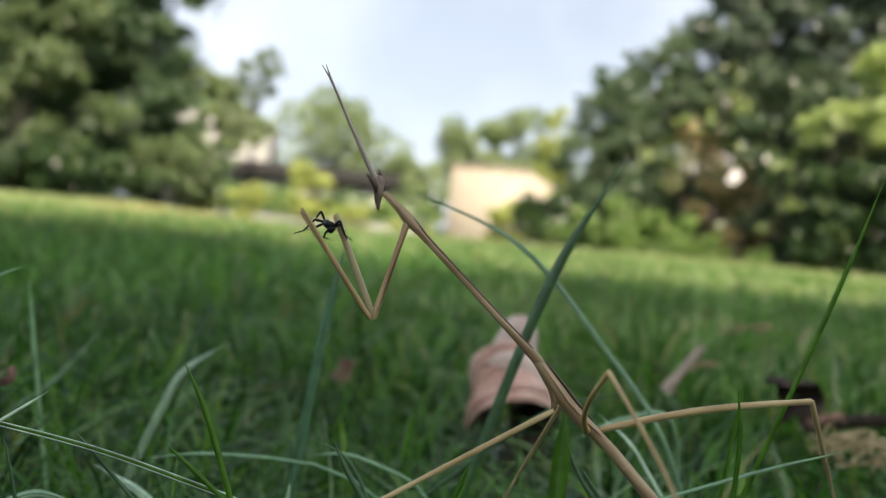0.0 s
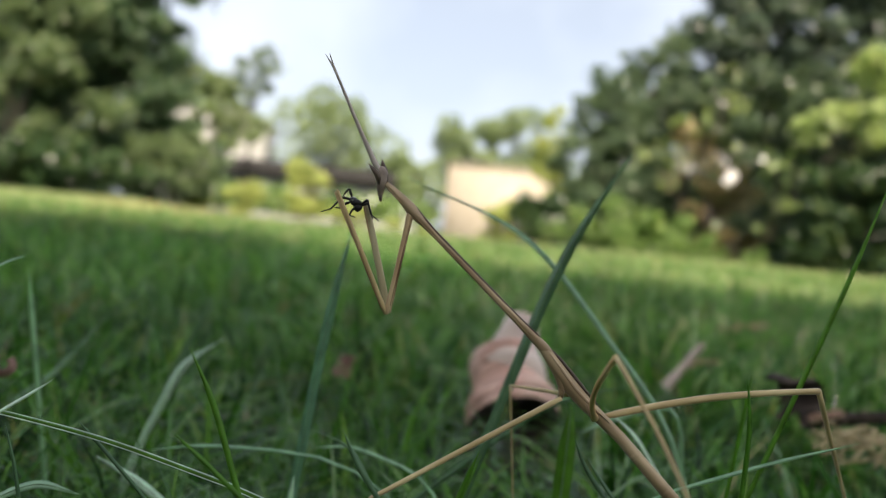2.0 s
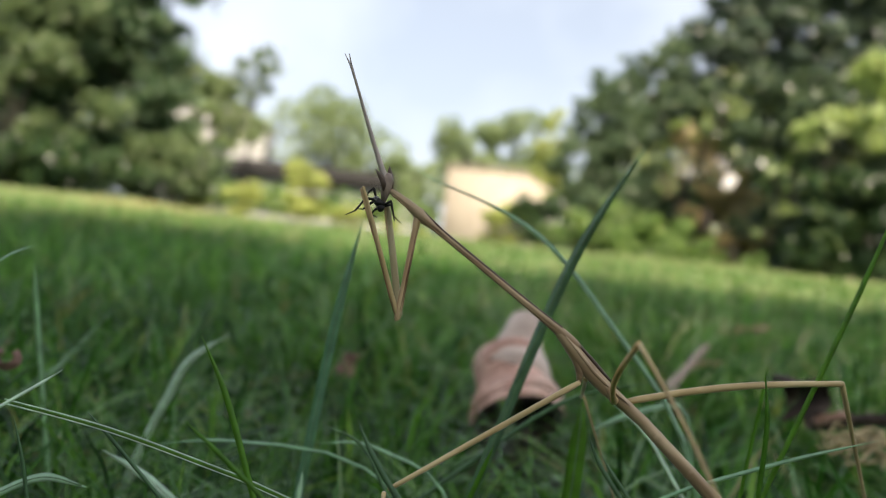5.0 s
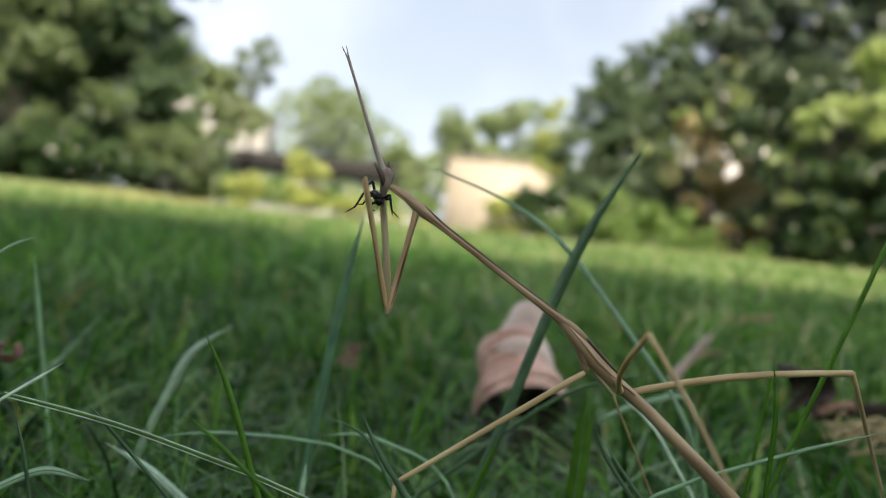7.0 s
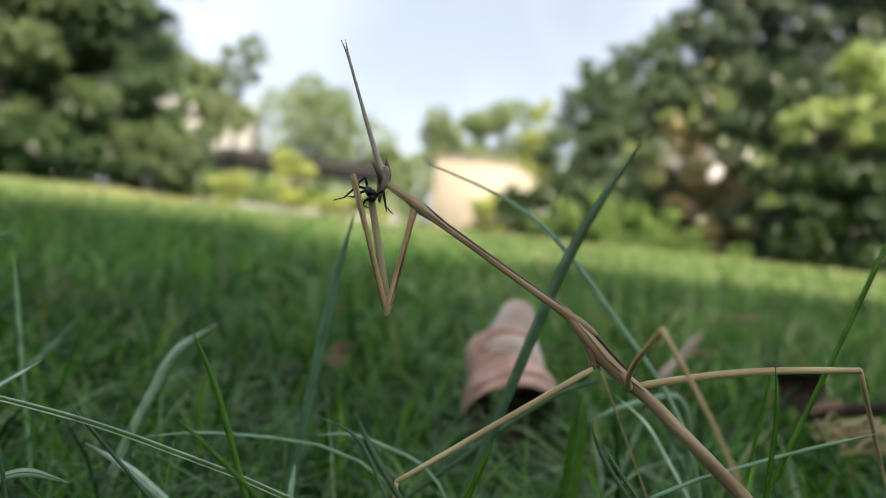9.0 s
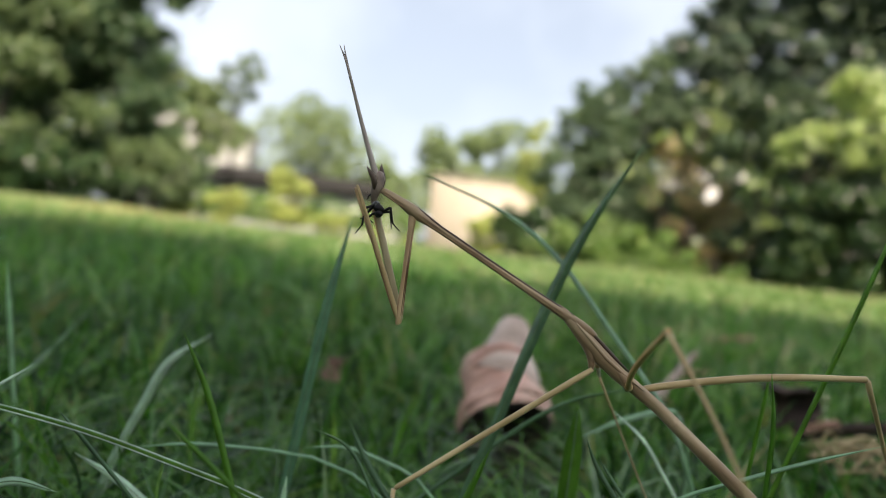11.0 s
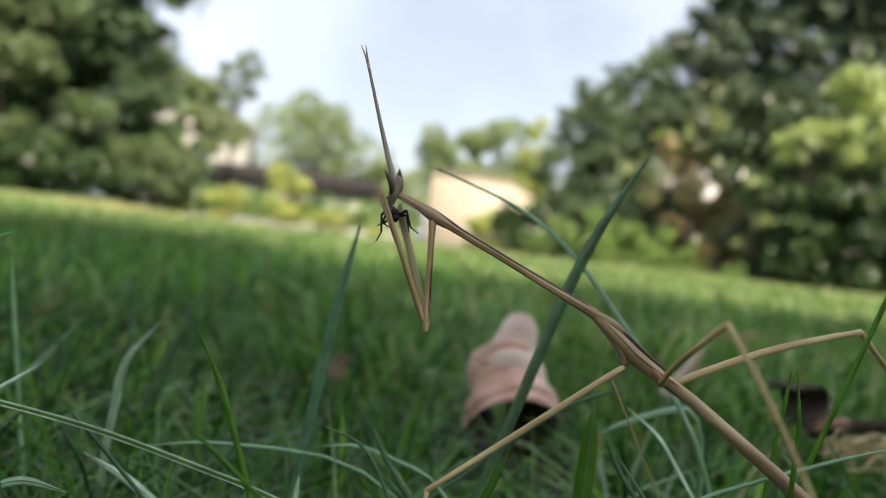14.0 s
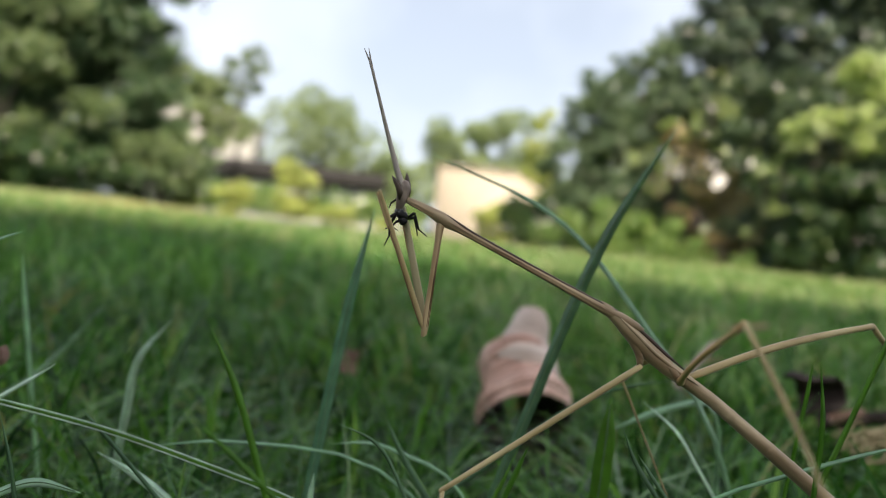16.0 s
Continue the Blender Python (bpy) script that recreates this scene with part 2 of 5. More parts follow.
BLACK_HAIR = surface("insect_grey_bloom", [(0.42, (0.010, 0.010, 0.011)), (0.62, (0.20, 0.21, 0.21))], 1400, 0.5, bump=0.5, bump_scale=5000, depth=0.0001)


# ---- building tools ----
def mesh_object(name, verts, faces, mat, parent=None, smooth=False):
    me = bpy.data.meshes.new(name)
    me.from_pydata([tuple(v) for v in verts], [], faces)
    me.materials.append(mat)
    if smooth:
        me.polygons.foreach_set("use_smooth", [True] * len(me.polygons))
    me.update()
    ob = new(name, me)
    ob.parent = parent
    return ob


def part(name, bm, mat, parent, label=""):
    me = bpy.data.meshes.new(name)
    bm.normal_update()
    bm.to_mesh(me)
    bm.free()
    me.materials.append(mat)
    me.polygons.foreach_set("use_smooth", [True] * len(me.polygons))
    ob = new(name, me)
    ob.parent = parent
    if label:
        ob["label"] = label
    return ob


def tube(bm, path, radii, sides=8, flat=1.0, across=Vector((0, 1, 0))):
    """A tapered tube along a path, closed at both ends. flat: its thickness across the second axis, as a share of the radius."""
    path, radii = [Vector(p) for p in path], [float(r) for r in radii]
    rings = []
    for i, p in enumerate(path):
        t = (path[min(i + 1, len(path) - 1)] - path[max(i - 1, 0)]).normalized()
        a = across - t * across.dot(t)
        a = (a if a.length > 1e-6 else t.orthogonal()).normalized()
        c = t.cross(a)
        rings.append([bm.verts.new(p + radii[i] * (flat * math.cos(k) * a + math.sin(k) * c)) for k in (2 * math.pi * s / sides for s in range(sides))])
    for r0, r1 in zip(rings, rings[1:]):
        for s in range(sides):
            bm.faces.new((r0[s], r0[(s + 1) % sides], r1[(s + 1) % sides], r1[s]))
    bm.faces.new(rings[0][::-1])
    bm.faces.new(rings[-1])
    return bm


def curve_points(points, steps):
    """A smooth line through the points."""
    p = [Vector(q) for q in points]
    p = [2 * p[0] - p[1], *p, 2 * p[-1] - p[-2]]
    out = []
    for i in range(1, len(p) - 2):
        for s in range(steps):
            t = s / steps
            out.append(0.5 * (2 * p[i] + (p[i + 1] - p[i - 1]) * t + (2 * p[i - 1] - 5 * p[i] + 4 * p[i + 1] - p[i + 2]) * t * t
                              + (3 * p[i] - p[i - 1] - 3 * p[i + 1] + p[i + 2]) * t ** 3))
    return out + [p[-2]]


def box(bm, x0, x1, y0, y1, z0, z1):
    m = Matrix.LocRotScale(((x0 + x1) / 2, (y0 + y1) / 2, (z0 + z1) / 2), None, (x1 - x0, y1 - y0, z1 - z0))
    bmesh.ops.create_cube(bm, size=1, matrix=m)
    return bm


# ---- the ground ----
def dip(x, y):
    """How far the lawn falls away behind its crest, in the middle of the garden."""
    r = x / y if y > 0.1 else 9.0
    ease = lambda t: t * t * (3 - 2 * t)
    f = ease(min(1, max(0, (r + 0.46) / 0.21))) * (1 - ease(min(1, max(0, (r - 0.12) / 0.26))))
    return 0.032 * min(max(0.0, y - 5), 40) * f


def ground():
    n, size = 180, 400.0
    axis = np.sign(np.linspace(-1, 1, n + 1)) * np.abs(np.linspace(-1, 1, n + 1)) ** 3 * size
    verts = [(x, y, (0.006 * noise.noise((x * 3, y * 3, 0)) if abs(x) < 6 and abs(y) < 8 else 0.0) - dip(x, y)) for y in axis for x in axis]
    faces = [(j * (n + 1) + i, j * (n + 1) + i + 1, (j + 1) * (n + 1) + i + 1, (j + 1) * (n + 1) + i) for j in range(n) for i in range(n)]
    tagged(mesh_object("ground", verts, faces, SOIL, smooth=True), "green lawn soil under thick short grass", "ground", kind="structure")


CLEARED = ((0.036, 0.305, 0.036), (0.030, 0.262, 0.026), (0.172, 0.295, 0.034), (0.146, 0.215, 0.022))


def lawn(name, count, near, far, spread, tall, wide, seed, label, mat=None, aim=0.0):
    """Blades of grass in a sector of the lawn: each one bends over along its length."""
    r = np.random.default_rng(seed)
    rad = np.sqrt(r.uniform(near ** 2, far ** 2, count))
    ang = aim + r.uniform(-spread, spread, count)
    x, y = rad * np.sin(ang), rad * np.cos(ang)
    tuft = np.array([noise.noise((a * 9, b * 9, 1.3)) for a, b in zip(x, y)])
    h = tall * (0.45 + 0.85 * r.random(count) ** 1.8) * (1 + 0.5 * tuft)
    for px, py, pr in CLEARED:
        h = np.where(np.hypot(x - px, y - py) < pr, h * 0.15, h)
    h = np.where(rad < 0.30, np.minimum(h, 0.046 + 0.26 * np.maximum(rad - 0.085, 0)), h)
    w = wide * (0.6 + 0.8 * r.random(count))
    face, lean, turn = r.uniform(0, 6.283, count), r.uniform(0.15, 2.1, count) * h, r.uniform(0, 6.283, count)
    drop = np.array([dip(a, b) for a, b in zip(x, y)]) if far > 5 else 0.0
    levels = np.array([0.0, 0.4, 0.75, 1.0])
    verts = np.zeros((count, 7, 3))
    for k, s in enumerate(levels):
        cx, cy = x + lean * s ** 2 * np.cos(turn), y + lean * s ** 2 * np.sin(turn)
        cz = h * s * (1 - 0.32 * s * (lean / h)) - drop
        half = w * (1.0, 0.9, 0.6, 0.0)[k] / 2
        dx, dy = half * np.cos(face), half * np.sin(face)
        if k < 3:
            verts[:, 2 * k] = np.stack([cx - dx, cy - dy, cz], -1)
            verts[:, 2 * k + 1] = np.stack([cx + dx, cy + dy, cz], -1)
        else:
            verts[:, 6] = np.stack([cx, cy, cz], -1)
    base = np.arange(count)[:, None] * 7
    quads = np.concatenate([base + q for q in ([[0, 1, 3, 2]], [[2, 3, 5, 4]])], 0)
    tris = base + np.array([[4, 5, 6]])
    me = bpy.data.meshes.new(name)
    me.from_pydata(verts.reshape(-1, 3), [], quads.tolist() + tris.tolist())
    me.materials.append(mat or GRASS)
    tagged(new(name, me), label, "grass", kind="stuff")


def crown_leaves(blobs, count, leaf, seed, gap=None, fill=0.75, loose=False):
    """Leaves on the shells of many clumps. gap: an opening through the foliage (x per y, z per y, width)."""
    r = np.random.default_rng(seed)
    blobs = np.array(blobs, float)
    weight = (blobs[:, 3:].prod(1)) ** (2 / 3)
    which = r.choice(len(blobs), count, p=weight / weight.sum())
    d = r.normal(size=(count, 3))
    d /= np.linalg.norm(d, axis=1)[:, None]
    reach = np.abs(r.normal(0.35, 0.52, count)) if loose else fill + (1.06 - fill) * r.random(count) ** 0.6
    c = blobs[which, :3] + d * blobs[which, 3:] * reach[:, None]
    c = c[c[:, 2] > 0.02]
    if gap:
        off = np.hypot(c[:, 0] / c[:, 1] - gap[0], (c[:, 2] - 0.12) / c[:, 1] - gap[1])
        c = c[off > gap[2] * (0.8 + 0.4 * r.random(len(c)))]
    n = len(c)
    a = r.normal(size=(n, 3))
    a /= np.linalg.norm(a, axis=1)[:, None]
    b = np.cross(a, r.normal(size=(n, 3)))
    b /= np.linalg.norm(b, axis=1)[:, None]
    up = np.cross(a, b)
    s = leaf * (0.6 + 0.8 * r.random(n))[:, None]
    v = np.stack([c - a * s, c + b * s * 0.42 + up * s * 0.12, c + a * s, c - b * s * 0.42 + up * s * 0.12], 1).reshape(-1, 3)
    k = np.arange(n)[:, None] * 4
    return v, np.concatenate([k + [[0, 1, 2]], k + [[0, 2, 3]]], 0).tolist()


def clumps(center, radii, count, size, seed):
    """Clump centres spread through an ellipsoid, with an uneven outline."""
    r = random.Random(seed)
    out = []
    while len(out) < count:
        p = Vector((r.uniform(-1, 1), r.uniform(-1, 1), r.uniform(-1, 1)))
        if 0.25 < p.length < 1:
            k = size * r.uniform(0.6, 1.25)
            out.append((center[0] + p.x * radii[0], center[1] + p.y * radii[1], max(center[2] + p.z * radii[2], 0.1 * k), k * r.uniform(0.8, 1.2), k, k * r.uniform(0.7, 1.0)))
    return out


def tree(name, foot, center, radii, count, leaf, mat, seed, label, category="tree", bark=BARK, trunk=0.12, clump=0.42, parts=26, gap=None, group="", fill=0.75):
    ob = tagged(new(name), label, category, group)
    ob.location = (*foot, 0)
    r = random.Random(seed)
    bm = bmesh.new()
    base, top = Vector((0, 0, -0.05 - dip(*foot))), Vector((center[0] - foot[0], center[1] - foot[1], center[2] + radii[2] * 0.25))
    path = curve_points([base, base.lerp(top, 0.35) + Vector((r.uniform(-0.1, 0.1), r.uniform(-0.1, 0.1), 0)) * trunk * 8, top], 6)
    tube(bm, path, [trunk * (1.25 - i / len(path)) for i in range(len(path))], 9)
    for k in range(7):
        p0 = path[4 + k % 6]
        d = Vector((math.cos(k * 2.4) * radii[0], math.sin(k * 2.4) * radii[1], radii[2] * r.uniform(0.1, 0.7))) * r.uniform(0.55, 0.8)
        tube(bm, curve_points([p0, p0 + d * 0.5 + Vector((0, 0, -0.06 * radii[2])), p0 + d], 4), [trunk * 0.45 * (1 - 0.1 * i) for i in range(9)], 6)
    part("trunk", bm, bark, ob)
    blobs = clumps(center, radii, parts, clump * min(radii), seed)
    v, f = crown_leaves(blobs, count, leaf, seed, gap, fill)
    v = v - np.array([foot[0], foot[1], 0])
    crown = mesh_object("crown", v, f, mat, ob)
    return ob


def lobed_tree(name, foot, lobes, leaves, leaf, mat, seed, label, category="tree", trunk=0.1, clump=0.2, gap=None, dense=1.0, group=""):
    """A tree or shrub whose crown is built of foliage masses (x, y, z, width, height), each a shell of small leafy clumps with hollows between."""
    ob = tagged(new(name), label, category, group)
    ob.location = (*foot, 0)
    r = random.Random(seed)
    bm = bmesh.new()
    root = Vector((0, 0, -0.05 - dip(*foot)))
    fork = Vector((0, 0, min(m[2] for m in lobes) * 0.8 + 0.1))
    tube(bm, curve_points([root, root.lerp(fork, 0.5) + Vector((r.uniform(-1, 1), r.uniform(-1, 1), 0)) * trunk * 0.5, fork], 5), [trunk * (1.2 - 0.03 * i) for i in range(11)], 9)
    blobs = []
    for x, y, z, w, h in lobes:
        heart = Vector((x - foot[0], y - foot[1], z))
        tube(bm, curve_points([fork, fork.lerp(heart, 0.55) + Vector((0, 0, 0.12 * (heart - fork).length)), heart], 4), [trunk * (0.6 - 0.055 * i) for i in range(9)], 6)
        for k in range(max(8, int(dense * 3.2 * (w * w + 2 * w * h) / 3 / clump ** 2))):
            d = Vector((r.gauss(0, 1), r.gauss(0, 1), r.gauss(0.15, 1))).normalized() * r.uniform(0.55, 1.05)
            c = clump * r.uniform(0.5, 1.35)
            blobs.append((x + d.x * w, y + d.y * w, max(z + d.z * h, 0.1 * c), c * r.uniform(0.9, 1.4), c, c * r.uniform(0.6, 0.9)))
    part("trunk", bm, BARK, ob)
    v, f = crown_leaves(blobs, leaves, leaf, seed, gap, loose=True)
    mesh_object("crown", v - np.array([foot[0], foot[1], 0]), f, mat, ob)
    return ob


ground()
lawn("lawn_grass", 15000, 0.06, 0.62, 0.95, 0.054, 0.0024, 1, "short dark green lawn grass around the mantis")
lawn("lawn_grass", 32000, 0.60, 1.7, 0.85, 0.057, 0.0036, 2, "short green lawn grass around the mantis, brighter light in its colour", GRASS_MID_LIT)
lawn("lawn_grass", 46000, 1.65, 4.5, 0.80, 0.058, 0.006, 3, "short green and drying lawn grass further off, sun in its colour", GRASS_MIXED_LIT)
lawn("lawn_grass", 60000, 4.4, 11.0, 0.78, 0.060, 0.013, 4, "short drying lawn grass, sun painted into its colour", GRASS_DRY_LIT)
lawn("lawn_grass", 36000, 10.8, 22.0, 0.75, 0.065, 0.026, 5, "short drying lawn grass far off, sun painted into its colour", GRASS_DRY_LIT)
lawn("lawn_grass", 16000, 0.4, 5.0, math.pi, 0.055, 0.008, 6, "short green lawn grass on all sides")
lawn("lawn_grass", 60000, 0.15, 4.5, math.pi - 0.80, 0.057, 0.008, 9, "short green lawn grass behind and beside the mantis", aim=math.pi)
lawn("lawn_grass", 50000, 4.4, 13.0, math.pi - 0.76, 0.060, 0.024, 10, "short drying lawn grass round the lawn's edge", GRASS_MIXED_LIT, aim=math.pi)

# Lighter, drier patches also stand in for dappled light on the lawn.
lawn("lawn_grass", 8500, 0.42, 2.2, 0.40, 0.056, 0.0036, 7, "patch of drying yellowish lawn grass, dappled sun in its colour", GRASS_DRY_LIT, aim=0.46)
lawn("lawn_grass", 2500, 0.30, 1.2, 0.25, 0.050, 0.0032, 8, "patch of paler lawn grass", GRASS_MIXED_LIT, aim=0.12)

lawn("lawn_grass", 6000, 0.36, 0.75, 0.30, 0.054, 0.0026, 16, "patch of green lawn grass with brighter light in its colour", GRASS_MID_LIT, aim=0.42)
GRASS_TAN = leafy("grass_tan", [(0.0, (0.22, 0.21, 0.09)), (0.6, (0.40, 0.34, 0.17)), (1.0, (0.55, 0.46, 0.28))], 0.55, 0.3, sheen=0.3)
lawn("lawn_grass", 4500, 4.2, 10.0, 0.08, 0.058, 0.011, 14, "patch of dry tan lawn grass", GRASS_TAN, aim=-0.40)
lawn("lawn_grass", 5000, 4.5, 9.5, 0.22, 0.055, 0.010, 15, "thin patch of dry tan lawn grass", GRASS_TAN, aim=-0.15)
lawn("lawn_grass", 1000, 0.125, 0.25, 0.68, 0.085, 0.0012, 12, "thin glossy blades of lawn grass under the mantis", GRASS_FINE)
lawn("lawn_grass", 1500, 0.25, 0.6, 0.75, 0.062, 0.0018, 13, "thin glossy blades of lawn grass under the mantis", GRASS_FINE)

# ---- trees, hedges and houses round the lawn ----
# Unseen hedge, added to keep light from reaching the grass from behind.
tree("back_hedge", (-2.2, -3.6), (-2.2, -3.6, 0.7), (5.0, 0.8, 0.8), 18000, 0.09, LEAF_DARK, 40, "unseen hedge added behind the view to cut light from the back", "hedge", trunk=0.06, parts=120, clump=0.8)
GAP = (0.412, 0.109, 0.016)
# Unseen canopy, its masses set to shade the foreground and dapple the lawn.
lobed_tree("shade_tree", (0.9, -10.2), [(2.12, -7.15, 9.0, 0.66, 0.5), (1.2, -6.5, 9.1, 1.1, 0.6), (-0.2, -6.4, 9.0, 1.2, 0.6), (1.6, -6.1, 9.2, 0.7, 0.4), (2.70, -7.3, 8.9, 0.42, 0.4), (3.3, -7.8, 9.0, 0.8, 0.6), (3.55, -6.1, 9.0, 0.4, 0.3), (2.85, -6.0, 9.0, 0.30, 0.25), 
                                         (1.9, -8.4, 9.2, 1.5, 0.8), (-0.6, -8.2, 9.0, 2.0, 0.9), (3.6, -9.0, 9.3, 1.3, 0.7), (-2.0, -6.3, 9.0, 1.3, 0.7)],
           30000, 0.12, LEAF_DARK, 11, "unseen leafy tree added to shade the foreground lawn", trunk=0.25, clump=0.36)
lobed_tree("big_tree", (-5.1, 11.9), [(-4.9, 11.4, 1.65, 0.6, 0.75), (-5.1, 11.2, 2.85, 0.75, 0.65), (-4.75, 11.3, 3.7, 0.75, 0.6), (-5.9, 11.1, 3.3, 0.8, 0.7), (-6.7, 11.2, 3.5, 0.9, 0.8), (-5.7, 11.6, 2.3, 0.7, 0.6),
                                          (-6.9, 11.6, 1.9, 0.8, 0.7), (-7.9, 11.4, 2.7, 0.9, 0.9), (-5.4, 11.3, 4.6, 1.1, 0.6), (-6.9, 11.3, 4.9, 1.2, 0.6), (-4.95, 11.6, 0.75, 0.45, 0.5)],
           88000, 0.066, LEAF_DARK, 12, "big dense dark green tree at the lawn's edge", trunk=0.11, clump=0.24)
# The big tree's sunlit clumps, painted as separate lighter foliage in front.
lobed_tree("light_tree", (-6.5, 10.2), [(-6.1, 10.2, 1.9, 0.52, 0.36), (-6.75, 10.3, 2.55, 0.42, 0.36), (-5.3, 10.4, 1.35, 0.36, 0.30), (-7.1, 10.2, 1.35, 0.5, 0.4), (-5.75, 10.4, 2.75, 0.4, 0.28), (-6.1, 10.4, 0.95, 0.4, 0.35)],
           15000, 0.058, LEAF_OLIVE, 41, "lit clumps of the big tree, made as lighter olive-green foliage", trunk=0.035, clump=0.15, dense=0.8)
lobed_tree("big_shrub", (-4.35, 11.0), [(-4.4, 11.0, 0.8, 0.45, 0.42), (-4.05, 11.1, 0.55, 0.32, 0.35), (-4.0, 11.1, 1.0, 0.25, 0.2), (-4.75, 10.9, 0.75, 0.3, 0.3)], 6000, 0.06, LEAF_OLIVE, 13, "olive-green leafy shrub beside the big tree", "shrub", trunk=0.05, clump=0.15)
tree("dense_shrub", (-6.6, 10.6), (-6.5, 10.6, 0.5), (2.2, 0.7, 0.5), 17000, 0.07, LEAF_SHADE, 33, "leafy hedge under the big tree, shade in its colour", "shrub", trunk=0.07, parts=110)
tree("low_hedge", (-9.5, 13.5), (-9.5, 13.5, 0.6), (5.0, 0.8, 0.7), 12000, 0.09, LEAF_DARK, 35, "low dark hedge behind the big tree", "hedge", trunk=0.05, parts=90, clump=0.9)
# Backing added so that holes in the big tree show dark foliage.
tree("big_tree", (-9.9, 15.0), (-9.9, 15.0, 3.0), (3.0, 1.5, 3.0), 15000, 0.12, LEAF_SHADE, 43, "backing tree added behind the big tree, shade in its colour", trunk=0.2, clump=0.3, parts=120, fill=0.2)
tree("low_hedge", (-3.2, 15.0), (-3.2, 15.0, 0.12), (3.2, 0.4, 0.42), 5000, 0.07, LEAF_WEED, 44, "low light green hedge before the shed", "hedge", trunk=0.03, parts=60, clump=0.8)
lobed_tree("slender_tree", (-5.9, 18), [(-6.9, 18, 3.3, 0.6, 0.35), (-6.2, 18, 3.05, 0.5, 0.4), (-5.3, 18, 2.1, 0.42, 0.5), (-5.9, 18.1, 2.5, 0.4, 0.35), (-6.6, 18.2, 2.75, 0.35, 0.3), (-6.2, 17.8, 2.35, 0.4, 0.25), (-7.4, 17.9, 2.9, 0.4, 0.5), (-6.75, 17.7, 1.95, 0.3, 0.2), (-5.75, 17.7, 1.65, 0.3, 0.2)], 10500, 0.08, LEAF_MID_HAZE, 14, "slender light green tree before a white house", trunk=0.07, clump=0.16)
lobed_tree("bare_tree", (-5.4, 18.6), [(-5.55, 18.6, 3.55, 0.62, 0.55), (-5.2, 18.6, 4.1, 0.4, 0.45), (-5.7, 18.6, 3.0, 0.45, 0.4)], 1900, 0.07, LEAF_OLIVE, 45, "half-bare greyish-green tree before a white house", trunk=0.06, clump=0.16)
tree("round_tree", (-6.7, 40), (-6.9, 40, 4.2), (3.9, 2.5, 2.7), 5500, 0.16, LEAF_MID_HAZE, 15, "round pale green tree behind the low shed, haze in its colour", trunk=0.2, parts=34, clump=0.34)
tree("round_tree", (-3.0, 42), (-3.2, 42, 2.8), (2.2, 2.0, 1.6), 3500, 0.16, LEAF_MID_HAZE, 16, "low pale green tree behind the low shed, haze in its colour", trunk=0.15)
tree("round_tree", (0.7, 30), (0.7, 30, 3.5), (1.35, 1.2, 1.6), 3500, 0.12, LEAF_MID_HAZE, 17, "pale green tree behind the cream wall, haze in its colour", trunk=0.12)
tree("round_tree", (3.1, 31), (3.1, 31, 4.0), (1.5, 1.3, 1.9), 4000, 0.12, LEAF_MID_HAZE, 18, "pale green tree behind the cream wall, haze in its colour", trunk=0.12)
tree("round_tree", (-0.9, 27), (-0.9, 27, 1.3), (1.3, 0.8, 1.2), 2500, 0.1, LEAF_MID_HAZE, 42, "low green bush between shed and hut", "shrub", trunk=0.08)
tree("yellow_shrub", (2.5, 16), (2.45, 16, 2.0), (0.45, 0.5, 1.15), 2500, 0.06, LEAF_YELLOW, 19, "tall yellow-green shrub in the sun", "shrub", trunk=0.05)
tree("dense_shrub", (1.2, 8.2), (1.2, 8.2, 0.32), (0.36, 0.4, 0.32), 3500, 0.05, LEAF_SHADE, 20, "dense dark green shrub at the lawn's edge", "shrub", trunk=0.05, parts=36)
lobed_tree("spired_tree", (2.0, 8.6), [(1.72, 8.6, 1.0, 0.42, 0.5), (1.74, 8.6, 1.55, 0.28, 0.4), (1.84, 8.6, 1.95, 0.16, 0.38), (2.12, 8.6, 1.75, 0.28, 0.5), (2.2, 8.6, 2.18, 0.17, 0.40), (2.5, 8.7, 2.1, 0.24, 0.5), (2.75, 8.8, 2.45, 0.2, 0.35), (2.25, 8.5, 1.25, 0.42, 0.5), (1.95, 8.5, 0.5, 0.55, 0.5), (2.6, 8.5, 0.65, 0.4, 0.5)],
           24000, 0.042, LEAF_SPIRE, 21, "dense grey-green tree with pointed tops", trunk=0.08, clump=0.10, gap=GAP)
lobed_tree("olive_tree", (3.2, 8.3), [(2.9, 8.3, 1.75, 0.32, 0.35), (3.3, 8.2, 1.95, 0.38, 0.32), (3.75, 8.2, 1.65, 0.35, 0.35), (3.25, 8.3, 1.35, 0.35, 0.3), (3.05, 8.3, 0.85, 0.3, 0.35), (4.1, 8.2, 2.15, 0.35, 0.25)],
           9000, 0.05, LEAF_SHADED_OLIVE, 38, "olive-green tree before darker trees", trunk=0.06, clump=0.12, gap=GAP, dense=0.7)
lobed_tree("dark_tree", (4.3, 9.0), [(2.98, 8.9, 2.85, 0.30, 0.22), (3.35, 9.0, 3.0, 0.40, 0.36), (3.9, 9.0, 2.75, 0.5, 0.42), (4.4, 9.0, 3.15, 0.6, 0.5), (4.9, 9.1, 2.45, 0.6, 0.5), (5.5, 9.1, 3.0, 0.7, 0.6), (4.3, 9.2, 3.9, 0.8, 0.5), (3.6, 9.2, 3.5, 0.4, 0.3), (5.4, 9.2, 4.0, 0.9, 0.6), (4.3, 9.2, 1.9, 0.5, 0.4), (3.3, 9.2, 2.3, 0.35, 0.35)],
           42000, 0.062, LEAF_DEEP, 22, "tall dark tree with deep green leaves", trunk=0.06, clump=0.18, gap=GAP)
